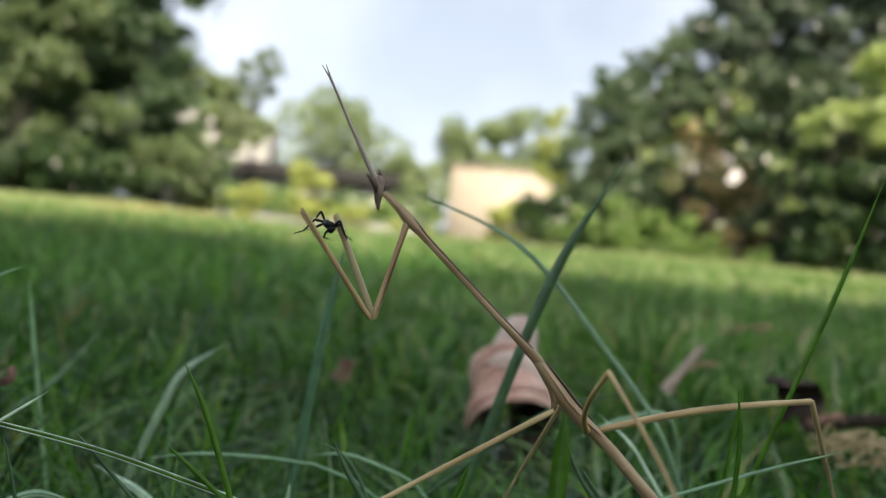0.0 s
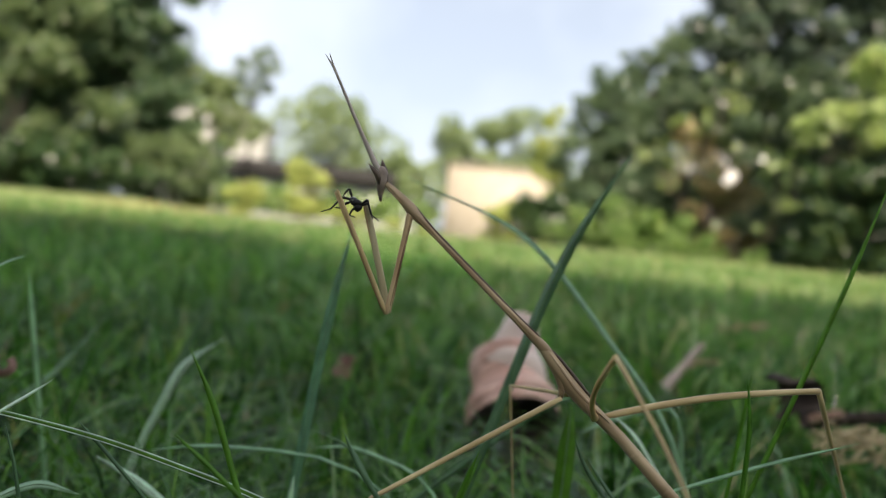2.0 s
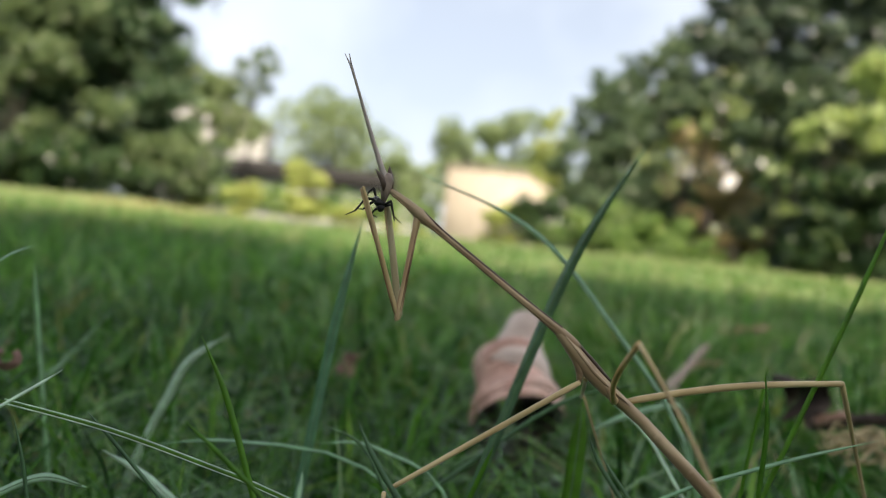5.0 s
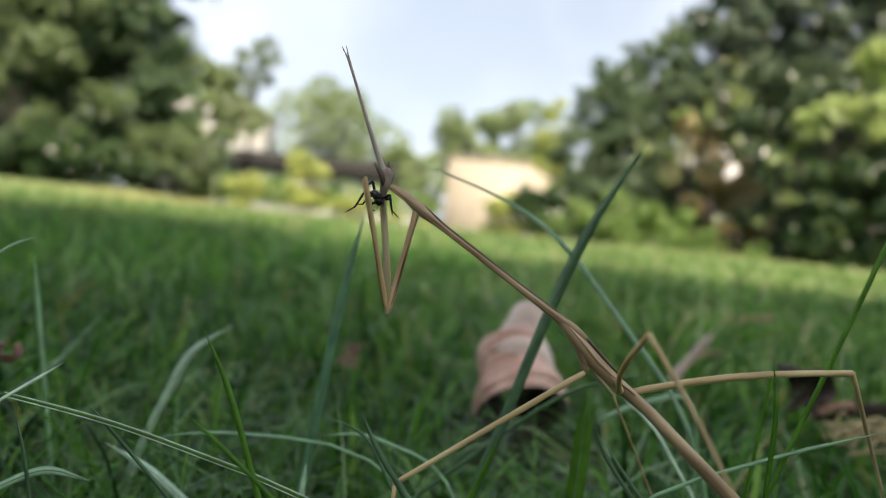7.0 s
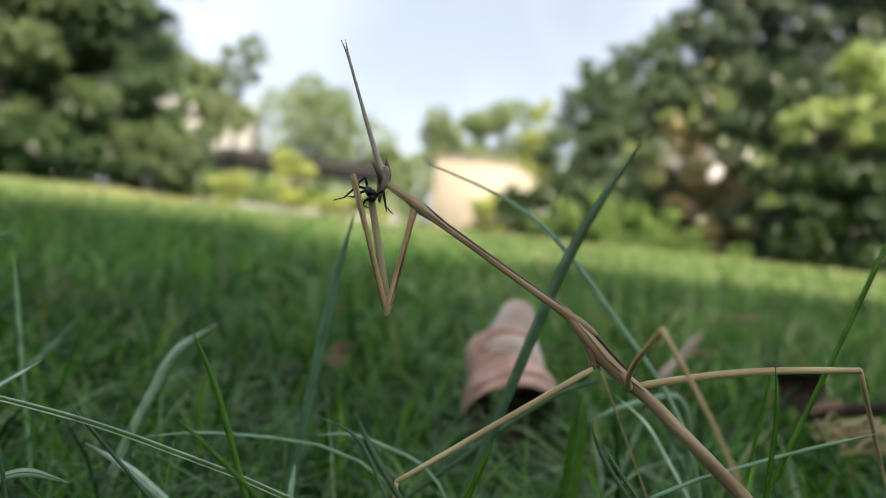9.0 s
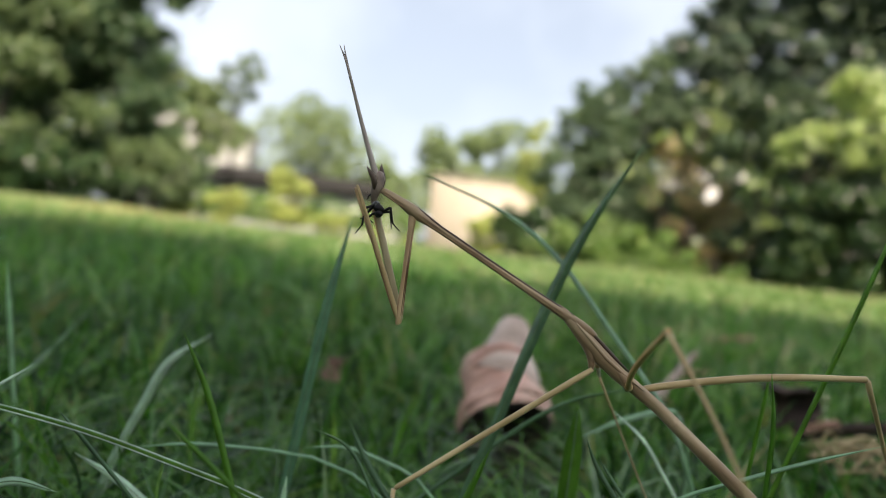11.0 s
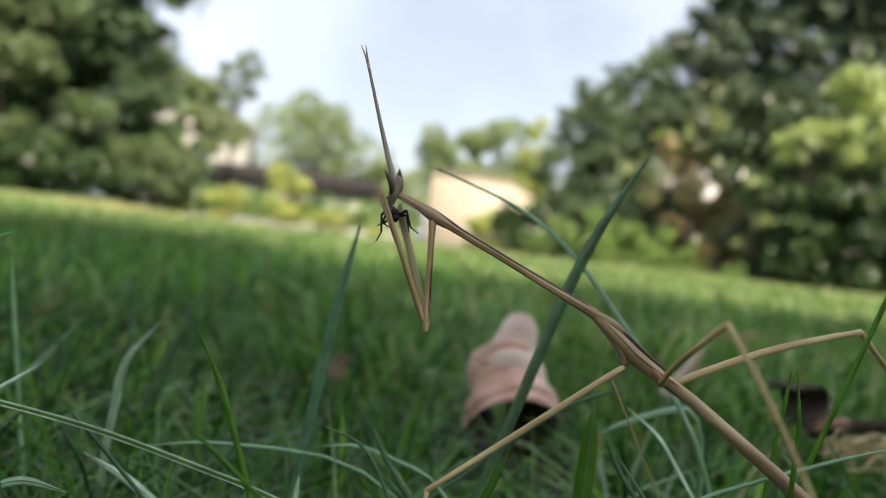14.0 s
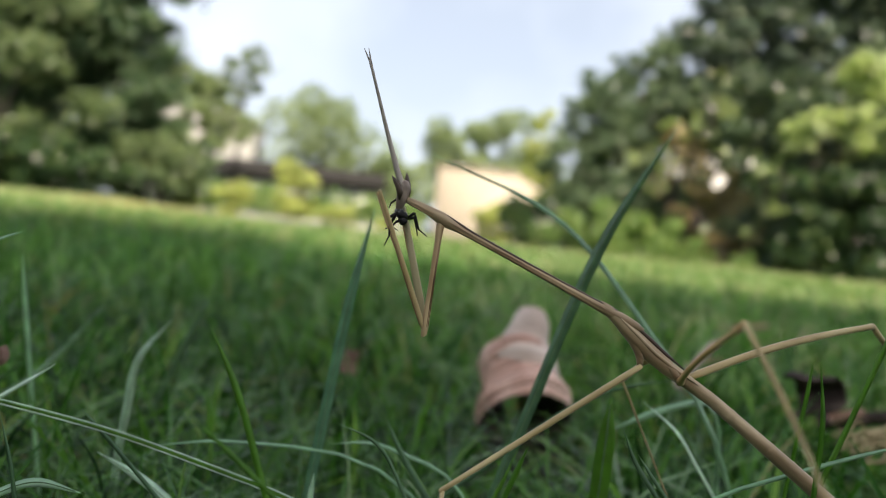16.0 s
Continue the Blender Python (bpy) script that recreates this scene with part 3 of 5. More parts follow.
# Hedge added as a dark backing that closes sky gaps between the trees.
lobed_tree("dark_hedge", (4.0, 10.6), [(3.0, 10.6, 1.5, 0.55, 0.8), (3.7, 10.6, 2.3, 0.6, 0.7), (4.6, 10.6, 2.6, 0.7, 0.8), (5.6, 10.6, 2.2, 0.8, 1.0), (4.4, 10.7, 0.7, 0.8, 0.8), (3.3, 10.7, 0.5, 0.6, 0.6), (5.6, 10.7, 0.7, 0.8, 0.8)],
           20000, 0.09, LEAF_SHADE, 47, "backing hedge added behind taller trees, shade in its colour", "hedge", trunk=0.07, clump=0.25, gap=GAP)
lobed_tree("dark_tree", (6.3, 9.8), [(6.2, 9.8, 1.3, 0.8, 0.9), (6.3, 9.8, 2.6, 0.8, 0.8), (6.8, 9.8, 3.7, 1.0, 0.8), (5.3, 9.7, 1.5, 0.6, 0.6), (4.6, 9.6, 1.1, 0.5, 0.5)], 22000, 0.08, LEAF_DEEP, 23, "tall dark tree with deep green leaves", trunk=0.07, clump=0.2, gap=GAP)
lobed_tree("bright_shrub", (3.5, 6.0), [(3.3, 5.7, 1.36, 0.22, 0.16), (3.05, 5.8, 1.22, 0.12, 0.1), (3.65, 5.7, 1.5, 0.3, 0.22), (3.55, 5.8, 1.15, 0.22, 0.14), (4.0, 5.7, 1.35, 0.3, 0.35), (3.6, 5.8, 1.8, 0.2, 0.13)],
           4600, 0.042, LEAF_LIGHT, 24, "light green broad-leaved shrub in the sun", "shrub", trunk=0.03, clump=0.10, dense=0.5)
lobed_tree("dark_shrub", (3.3, 6.6), [(3.0, 6.6, 1.3, 0.3, 0.28), (3.4, 6.6, 1.5, 0.35, 0.3), (3.9, 6.6, 1.4, 0.4, 0.4), (3.0, 6.7, 1.75, 0.3, 0.2), (3.1, 6.4, 0.35, 0.35, 0.32), (3.5, 6.3, 0.3, 0.35, 0.3), (3.95, 6.3, 0.4, 0.4, 0.4)], 10000, 0.05, LEAF_SHADED_OLIVE, 46, "olive shrub behind light leaves, shade in its colour", "shrub", trunk=0.04, clump=0.13, gap=GAP)
# A scatter of light leaves, added as glints over the dark foliage.
lobed_tree("bright_shrub", (3.2, 6.1), [(3.0, 6.0, 0.85, 0.3, 0.18), (3.35, 6.0, 0.65, 0.35, 0.22), (3.7, 5.9, 0.8, 0.3, 0.25), (3.0, 6.0, 0.45, 0.3, 0.2)], 230, 0.04, LEAF_LIGHT, 36, "sparse light leaves added as sunlit glints before dark leaves", "shrub", trunk=0.025, clump=0.10, dense=0.5, gap=GAP)
tree("dense_shrub", (3.6, 5.7), (3.6, 5.75, 0.42), (0.72, 0.35, 0.48), 13000, 0.045, LEAF_SHADE, 25, "low green shrub under light leaves, shade in its colour", "shrub", trunk=0.04, parts=40, gap=GAP)
# More light leaves added for glints, before the dark tree.
lobed_tree("bright_shrub", (2.6, 7.4), [(2.45, 7.4, 1.35, 0.3, 0.25), (2.85, 7.4, 1.5, 0.35, 0.3), (3.1, 7.4, 1.9, 0.3, 0.25), (2.3, 7.4, 0.9, 0.3, 0.3), (3.45, 7.4, 1.25, 0.25, 0.25)], 200, 0.042, LEAF_LIGHT, 37, "sparse light leaves added as sunlit glints before a dark tree", "shrub", trunk=0.025, clump=0.12, dense=0.5, gap=GAP)
tree("dense_shrub", (4.6, 7.9), (4.6, 7.9, 0.55), (1.5, 0.5, 0.6), 11000, 0.06, LEAF_SHADE, 34, "low green shrub under dark trees, shade in its colour", "shrub", trunk=0.04, parts=40, gap=GAP)
tree("dry_shrub", (2.98, 7.2), (3.0, 7.2, 0.48), (0.42, 0.3, 0.5), 4800, 0.035, LEAF_BROWN, 26, "dry brown twiggy shrub at the lawn's edge", "shrub", trunk=0.03, clump=0.3, parts=40, gap=GAP)
tree("dry_shrub", (2.6, 7.7), (2.68, 7.7, 1.1), (0.28, 0.3, 0.45), 200, 0.04, LEAF_BROWN, 27, "dry brown twiggy shrub among green leaves", "shrub", trunk=0.03, gap=GAP)
weeds = tree("weed", (1.88, 7.0), (1.88, 7.0, 0.27), (0.34, 0.28, 0.27), 1300, 0.04, LEAF_WEED, 28, "bright green leafy weeds at the hedge's foot", "weed", trunk=0.015, group="weeds along the hedge")
for x, y, s in ((2.30, 6.6, 0.75), (3.4, 6.0, 0.6), (1.25, 8.0, 0.6), (1.5, 7.4, 0.8), (2.6, 5.6, 0.30), (2.3, 5.9, 0.45), (2.1, 6.3, 0.5), (1.75, 6.2, 0.34)):
    copy_thing(weeds, pose(x, y, 0, rz=x * 200) @ Matrix.Scale(s, 4))
bush = tree("yellow_bush", (-2.4, 12), (-2.4, 12, 0.42), (0.38, 0.35, 0.62), 2600, 0.05, LEAF_YELLOW, 29, "rounded yellow-green garden bush in the sun", "shrub", trunk=0.03, group="yellow bushes")
for x, y, s in ((-4.25, 11.8, 0.6), (-3.85, 13.2, 0.8), (-1.5, 11.6, 0.5), (-0.85, 12.0, 0.36), (1.1, 13.0, 0.9), (-0.3, 12.6, 0.3), (-1.9, 13.0, 0.55)):
    copy_thing(bush, pose(x, y, -dip(x, y), rz=x * 130) @ Matrix.Scale(s * 1.05, 4))
hedge = tree("far_tree", (-20, 55), (-20, 55, 3.2), (5.0, 3.0, 3.0), 5000, 0.26, LEAF_MID_HAZE, 30, "far hazy green tree on the skyline", trunk=0.2, parts=30, group="trees on the skyline")
# The copies behind the view are unseen, added to darken the surroundings.
for x, y, s in ((-34, 50, 1.3), (12, 58, 0.9), (22, 52, 1.2), (34, 48, 1.4), (-11, 62, 0.7), (-44, 20, 1.5), (42, 12, 1.6), (-30, -30, 1.6), (0, -36, 1.7), (28, -28, 1.5), (-42, -8, 1.6), (40, -12, 1.5)):
    copy_thing(hedge, pose(x, y, 0, rz=x * 37) @ Matrix.Scale(s, 4))


def house(name, x0, x1, y0, y1, top, rise, wall_mat, label, windows=(), eave=0.35, door=None):
    ob = tagged(new(name), label, "house")
    ob.location = ((x0 + x1) / 2, (y0 + y1) / 2, 0)
    w, d = (x1 - x0) / 2, (y1 - y0) / 2
    part("wall", box(bmesh.new(), -w, w, -d, d, -1.6, top), wall_mat, ob)
    if rise > 0:
        bm = bmesh.new()
        section = [(-d - eave, top - 0.05), (-d - eave, top + 0.18), (0, top + rise), (d + eave, top + 0.18), (d + eave, top - 0.05)]
        a, b = ([bm.verts.new((s * (w + eave), y, z)) for y, z in section] for s in (-1, 1))
        bm.faces.new(a)
        bm.faces.new(b[::-1])
        for i in range(5):
            bm.faces.new((a[i], b[i], b[(i + 1) % 5], a[(i + 1) % 5]))
        roof = part("roof", bm, ROOFING, ob, "dark weathered roof")
    else:
        part("coping", box(bmesh.new(), -w - 0.04, w + 0.04, -d - 0.04, d + 0.04, top + 0.003, top + 0.07), wall_mat, ob)
    for x, z, ww, hh in windows:
        win = part("window", box(bmesh.new(), x - ww / 2, x + ww / 2, -d - 0.03, -d - 0.003, z - hh / 2, z + hh / 2), DARKGLASS, ob, "dark window pane")
        part("frame", box(bmesh.new(), x - ww / 2 - 0.06, x + ww / 2 + 0.06, -d - 0.05, -d - 0.035, z - hh / 2 - 0.06, z - hh / 2 - 0.003), WHITEWASH, win)
    return ob


house("long_shed", -10.6, -1.2, 30, 34, 1.55, 0.75, WHITEWASH, "long low whitewashed shed with a dark roof", [(x, 0.9, 0.8, 0.7) for x in (-3.4, -1.2, 1.2, 3.4)])
house("white_house", -15.6, -10.6, 36, 42, 5.0, 0, WHITEWASH, "white two-storey house half hidden by trees", [(x, z, 1.0, 1.2) for x in (-2.0, 1.6) for z in (1.4, 3.9)])
# Added so that sunlit white fills the opening in the foliage.
house("white_house", 9.6, 13.0, 26, 30, 4.2, 0, WHITEWASH, "white house added behind the gap as its bright spot", [(1.1, 1.4, 0.7, 1.0)])
house("cream_hut", 0.05, 2.8, 18, 20.5, 1.72, 0, CREAM, "small cream rendered hut in full sun")


# ---- grass blades that stand out ----
MIDRIB = leafy("midrib", [(0.0, (0.11, 0.24, 0.10)), (1.0, (0.18, 0.31, 0.15))], 0.4, 0.3, by="object")

def blade(tip, mid, low, width, mat, label, root=None, name="grass_blade", stiff=0.45, edged=False):
    """One blade of grass, from its root in the lawn over two places to its tip: a folded strip with a midrib."""
    tip, mid, low = Vector(tip), Vector(mid), Vector(low)
    flat = mat in (BLADE_PALE, BLADE_WHITE, BLADE_SEA)
    face = Vector((0.1, -0.55, 0.85)) if flat else Vector((0.1, -1, 0.3))
    width *= 0.95 if flat else 0.72
    if root is None:
        d = (low - mid).normalized()
        slide = min(0.9, abs(d.x) / max(0.25, -d.z)) * low.z * 0.7
        root = Vector((low.x + math.copysign(slide, d.x), low.y + 0.004, -0.003))
    root = Vector(root)
    reach = (root - low).length
    bend = low + (low - mid).normalized() * reach * stiff
    path = [root.lerp(bend, s / 8).lerp(bend.lerp(low, s / 8), s / 8) for s in range(8)] + curve_points([low, mid, tip], 8)
    n = len(path)
    verts, faces = [], []
    for i, p in enumerate(path):
        t = (path[min(i + 1, n - 1)] - path[max(i - 1, 0)]).normalized()
        side = t.cross(face).normalized()
        normal = side.cross(t)
        s = i / (n - 1)
        w = width / 2 * (0.75 + 0.25 * math.sin(s * 3.0)) * min(1.0, (1 - s) * 3.2 + 0.03) ** 0.8
        verts += [p - side * w, p - normal * w * 0.30, p + side * w, p + normal * (0.0001 - w * 0.12)]
    for i in range(n - 1):
        for k in range(4):
            faces.append((4 * i + k, 4 * i + (k + 1) % 4, 4 * i + 4 + (k + 1) % 4, 4 * i + 4 + k))
    faces += [(3, 2, 1, 0), (4 * n - 4, 4 * n - 3, 4 * n - 2, 4 * n - 1)]
    ob = mesh_object(name, [v - root for v in verts], faces, mat, smooth=True)
    ob.location = root
    if edged:
        for sign in (-1, 1):
            verts, faces = [], []
            for i, p in enumerate(path[:-1]):
                t = (path[i + 1] - path[max(i - 1, 0)]).normalized()
                side = t.cross(face).normalized()
                normal = side.cross(t)
                e = p + side * sign * width * 0.40 - root
                verts += [e - side * width * 0.13 + normal * 0.00008, e + side * width * 0.15, e - side * width * 0.13 - normal * 0.00012]
            for i in range(n - 2):
                for k in range(3):
                    faces.append((3 * i + k, 3 * i + (k + 1) % 3, 3 * i + 3 + (k + 1) % 3, 3 * i + 3 + k))
            strip = mesh_object("margin", verts, faces, BLADE_WHITE, ob, smooth=True)
            strip["label"] = "white blade margin with sky sheen painted in"
    if width < 0.0018:
        return tagged(ob, label, "grass blade", "single blades of grass")
    verts, faces = [], []
    for i, p in enumerate(path[:-1]):
        t = (path[i + 1] - path[max(i - 1, 0)]).normalized()
        side = t.cross(face).normalized()
        normal = side.cross(t)
        w = width * 0.045
        for flip in (-1, 1):
            e = p + normal * flip * (0.00012 + width * 0.035) - normal * width * 0.05
            verts += [e - side * w - root, e + side * w - root]
    for i in range(n - 2):
        a, b = 4 * i, 4 * i + 4
        faces += [(a, a + 1, b + 1, b), (a + 2, a + 3, b + 3, b + 2), (a, b, b + 2, a + 2), (a + 1, b + 1, b + 3, a + 3)]
    rib = mesh_object("midrib", verts, faces, MIDRIB, ob, smooth=True)
    rib["label"] = "pale midrib"
    return tagged(ob, label, "grass blade", "single blades of grass")


G, P, U = "fresh green blade of grass rising from the lawn", "pale grey-green bent blade of grass", "broad blue-green blade of grass"
blade((-0.0410, 0.1113, 0.0945), (-0.0360, 0.1109, 0.0851), (-0.0306, 0.1102, 0.0713), 0.0014, BLADE, G)
blade((-0.038, 0.098, 0.085), (-0.033, 0.098, 0.081), (-0.027, 0.098, 0.076), 0.0010, BLADE, G)
blade((-0.014, 0.103, 0.086), (-0.011, 0.102, 0.081), (-0.006, 0.102, 0.074), 0.0012, BLADE_BLUE, G)
blade((-0.064, 0.114, 0.086), (-0.068, 0.114, 0.083), (-0.075, 0.114, 0.078), 0.0010, BLADE_WHITE, P)
blade((-0.0771, 0.1160, 0.0796), (-0.0559, 0.1156, 0.0762), (-0.0336, 0.1153, 0.0705), 0.00115, BLADE, P, root=(0.035, 0.118, -0.003), edged=True)
blade((-0.089, 0.146, 0.103), (-0.093, 0.145, 0.101), (-0.097, 0.145, 0.098), 0.0012, BLADE_PALE, P)
blade((-0.029, 0.149, 0.060), (-0.0292, 0.149, 0.056), (-0.0295, 0.149, 0.050), 0.0013, BLADE_WHITE, "short pale stub of cut grass")
blade((-0.024, 0.171, 0.115), (-0.028, 0.170, 0.090), (-0.033, 0.170, 0.045), 0.0026, BLADE_SEA, U)
blade((0.042, 0.165, 0.140), (0.027, 0.164, 0.110), (0.012, 0.162, 0.063), 0.0036, BLADE_TEAL, "broad deep green blade of grass")
blade((-0.012, 0.172, 0.129), (0.020, 0.171, 0.116), (0.048, 0.169, 0.087), 0.0024, BLADE_PALE, "long arching blue-green blade of grass", root=(0.066, 0.168, -0.003))
blade((0.083, 0.131, 0.137), (0.075, 0.130, 0.112), (0.061, 0.128, 0.074), 0.0015, BLADE, G)
blade((0.055, 0.122, 0.097), (0.056, 0.121, 0.087), (0.056, 0.121, 0.075), 0.0014, BLADE, G)
blade((0.080, 0.127, 0.085), (0.065, 0.127, 0.080), (0.047, 0.127, 0.073), 0.0009, BLADE_PALE, "thin arching green blade of grass", root=(0.020, 0.13, -0.003))
blade((0.0325, 0.160, 0.079), (0.0325, 0.160, 0.068), (0.032, 0.160, 0.050), 0.0060, BLADE, "broad bright green blade of grass")
blade((0.041, 0.164, 0.078), (0.049, 0.163, 0.072), (0.055, 0.163, 0.064), 0.0015, BLADE_WHITE, P)
blade((0.040, 0.183, 0.0655), (0.050, 0.183, 0.0708), (0.0605, 0.183, 0.0748), 0.0022, BLADE_PALE, P, root=(0.068, 0.192, -0.003), stiff=0.2)
blade((0.028, 0.134, 0.079), (0.031, 0.134, 0.073), (0.038, 0.133, 0.064), 0.0013, BLADE_BLUE, G)
blade((0.031, 0.134, 0.075), (0.034, 0.133, 0.071), (0.039, 0.133, 0.065), 0.0011, BLADE_BLUE, G)
blade((-0.121, 0.204, 0.086), (-0.117, 0.202, 0.062), (-0.111, 0.201, 0.026), 0.0023, BLADE_BLUE, U)
blade((-0.120, 0.25, 0.0735), (-0.1375, 0.25, 0.051), (-0.149, 0.25, 0.041), 0.0030, BLADE_PALE, P)
blade((-0.062, 0.119, 0.078), (-0.058, 0.118, 0.075), (-0.051, 0.118, 0.068), 0.0009, BLADE_BLUE, G)
blade((-0.074, 0.152, 0.059), (-0.064, 0.152, 0.054), (-0.055, 0.151, 0.048), 0.0022, BLADE_WHITE, P)
blade((-0.066, 0.158, 0.059), (-0.052, 0.158, 0.0615), (-0.036, 0.158, 0.062), 0.0010, BLADE_PALE, P, root=(0.004, 0.165, -0.003), stiff=0.6)
blade((-0.028, 0.162, 0.062), (-0.018, 0.162, 0.063), (-0.006, 0.161, 0.060), 0.0011, BLADE_PALE, P, root=(0.010, 0.163, -0.003), stiff=0.3)
blade((-0.025, 0.142, 0.073), (-0.016, 0.142, 0.069), (-0.009, 0.141, 0.058), 0.0010, BLADE_BLUE, G)
blade((-0.067, 0.132, 0.059), (-0.076, 0.132, 0.060), (-0.086, 0.132, 0.055), 0.0022, BLADE_PALE, P)
blade((-0.077, 0.123, 0.075), (-0.074, 0.122, 0.067), (-0.072, 0.122, 0.057), 0.0010, BLADE_BLUE, G)
blade((0.012, 0.152, 0.068), (0.009, 0.151, 0.060), (0.006, 0.151, 0.053), 0.0012, BLADE, G)
blade((0.054, 0.172, 0.083), (0.030, 0.172, 0.075), (0.001, 0.171, 0.051), 0.0016, BLADE_BLUE, "thin arching blue-green blade of grass")
blade((-0.1205, 0.2, 0.093), (-0.1185, 0.2, 0.078), (-0.112, 0.2, 0.037), 0.0014, BLADE_PALE, U)
blade((-0.0815, 0.25, 0.086), (-0.092, 0.25, 0.061), (-0.100, 0.25, 0.039), 0.0034, BLADE_BLUE, U)
blade((0.0645, 0.14, 0.095), (0.0640, 0.14, 0.088), (0.063, 0.14, 0.078), 0.0013, BLADE, G)
blade((0.0085, 0.12, 0.079), (0.0070, 0.12, 0.0745), (0.0055, 0.12, 0.070), 0.0013, BLADE, G)
flip_blade = blade((-0.063, 0.203, 0.078), (-0.074, 0.202, 0.069), (-0.080, 0.202, 0.056), 0.0031, BLADE_WHITE, "pale bent blade of grass that springs over")


# ---- fallen leaves and litter ----
def curled_leaf(name, place, length, radius, turns, mat, label, rot, ribs=9, taper=0.35, groove=None, host=None, relief=0.20, spin=0.0, inner=None):
    """A dry leaf rolled along its length, with raised side veins and a thin wall."""
    nu, nv = 72, 20
    verts, faces = [], []
    for layer in (0, 1):
        for i in range(nu + 1):
            u = i / nu
            rad = radius * (1 - taper * u) * (1 + 0.10 * math.sin(u * 9))
            for j in range(nv + 1):
                v = j / nv - 0.5
                a = v * turns * 2 * math.pi + spin
                vein = relief * (abs(math.sin(math.pi * (u * ribs + abs(v) * 1.6))) - 0.6)
                rr = rad * (1 + vein + 0.10 * noise.noise((u * 4, v * 5, radius * 90))) - layer * 0.0004 + 0.10 * rad * abs(v)
                verts.append((rr * math.sin(a), -rr * math.cos(a), length * u + 0.03 * length * v * math.sin(u * 3) - 0.10 * length * abs(v) ** 2 * 4 * u))
    k = (nu + 1) * (nv + 1)
    for i in range(nu):
        for j in range(nv):
            a, b, c, d = (i * (nv + 1) + j, i * (nv + 1) + j + 1, (i + 1) * (nv + 1) + j + 1, (i + 1) * (nv + 1) + j)
            faces += [(a, b, c, d), (k + d, k + c, k + b, k + a)]
    for i in range(nu):
        for e in (0, nv):
            a, b = i * (nv + 1) + e, (i + 1) * (nv + 1) + e
            faces.append((a, b, k + b, k + a) if e == 0 else (b, a, k + a, k + b))
    ob = mesh_object(name, verts, faces, mat, smooth=True)
    # Brown groove bands also hold the shade between the ribs.
    if groove:
        ob.data.materials.append(groove)
        for f in range(2 * nu * nv):
            u, v = (f // (2 * nv) + 0.5) / nu, (f // 2 % nv + 0.5) / nv - 0.5
            band = abs(math.sin(math.pi * (u * ribs + abs(v) * 1.6)))
            ob.data.polygons[f].material_index = int(band < 0.30 + 0.35 * noise.noise((u * 9, v * 9, 3)))
    # Inside faces take a darker material, putting the hollow's shade into colour.
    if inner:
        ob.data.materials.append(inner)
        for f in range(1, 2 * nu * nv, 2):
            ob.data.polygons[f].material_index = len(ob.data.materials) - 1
    m = pose(*place, *rot)
    if host:
        ob.parent, ob.matrix_local = host[0], host[1].inverted() @ m
        ob["label"] = label
        return ob
    ob.matrix_world = m
    return tagged(ob, label, "dry leaf")


STANDING = (0.0387, 0.302, 0.0345, -47, -3, 10)
standing_leaf = curled_leaf("dry_leaf", STANDING[:3], 0.035, 0.0198, 0.93, LEAF_DRY, "large rolled pinkish-brown dry leaf standing open-mouthed in the grass", STANDING[3:], taper=0.30, ribs=7, groove=LEAF_VEIN, relief=0.06, inner=LEAF_DARKDRY_SHADE)
# Added dark piece that makes the hollow under the leaf look shaded.
curled_leaf("rotten_leaf", (0.038, 0.303, 0.000), 0.026, 0.019, 0.6, LEAF_DARKDRY_SHADE, "dark curl added as the shade in the leaf's open mouth", (-25, 0, 10), taper=0.1, spin=math.pi)
curled_leaf("folded_tip", (0.0362, 0.3205, 0.0510), 0.030, 0.0170, 0.62, LEAF_FADED, "faded folded tip of the leaf", (-24, 14, 4), taper=0.66, ribs=2, host=(standing_leaf, pose(*STANDING)), relief=0.08, spin=-0.3, inner=LEAF_VEIN)
curled_leaf("rotten_leaf", (0.155, 0.308, 0.055), 0.021, 0.0085, 0.62, LEAF_DARKDRY_SHADE, "dark crumpled rotten leaf rolled up on the grass", (25, 72, -25), taper=0.35, relief=0.3, spin=math.pi)
curled_leaf("rotten_leaf", (0.172, 0.312, 0.046), 0.050, 0.0055, 0.6, LEAF_DARKDRY_SHADE, "long dark crumpled rotten leaf on the grass", (80, 10, 78))
curled_leaf("dry_leaf", (0.168, 0.300, 0.050), 0.014, 0.0040, 0.5, LEAF_DRY, "small pinkish dry leaf on dark rotten leaves", (70, 20, 70))
curled_leaf("dry_leaf", (-0.1105, 0.175, 0.071), 0.006, 0.0027, 0.8, LEAF_VEIN, "small curled brown leaf caught in the grass", (75, 5, 25))
curled_leaf("dry_leaf", (-0.0415, 0.310, 0.046), 0.011, 0.0042, 0.5, LEAF_VEIN, "small curled brown leaf in the grass", (20, 10, 30))
curled_leaf("dry_leaf", (0.124, 0.36, 0.043), 0.032, 0.0026, 0.5, LEAF_FADED, "curled tan dry leaf in the grass", (8, 33, 10))
curled_leaf("dry_leaf", (0.166, 0.455, 0.046), 0.024, 0.008, 0.3, LEAF_DRY, "flat tan dry leaf on the grass", (80, 10, 80))
curled_leaf("dry_leaf", (0.30, 0.72, 0.046), 0.05, 0.014, 0.3, LEAF_DRY, "flat tan dry leaf on the grass", (80, 10, 80))


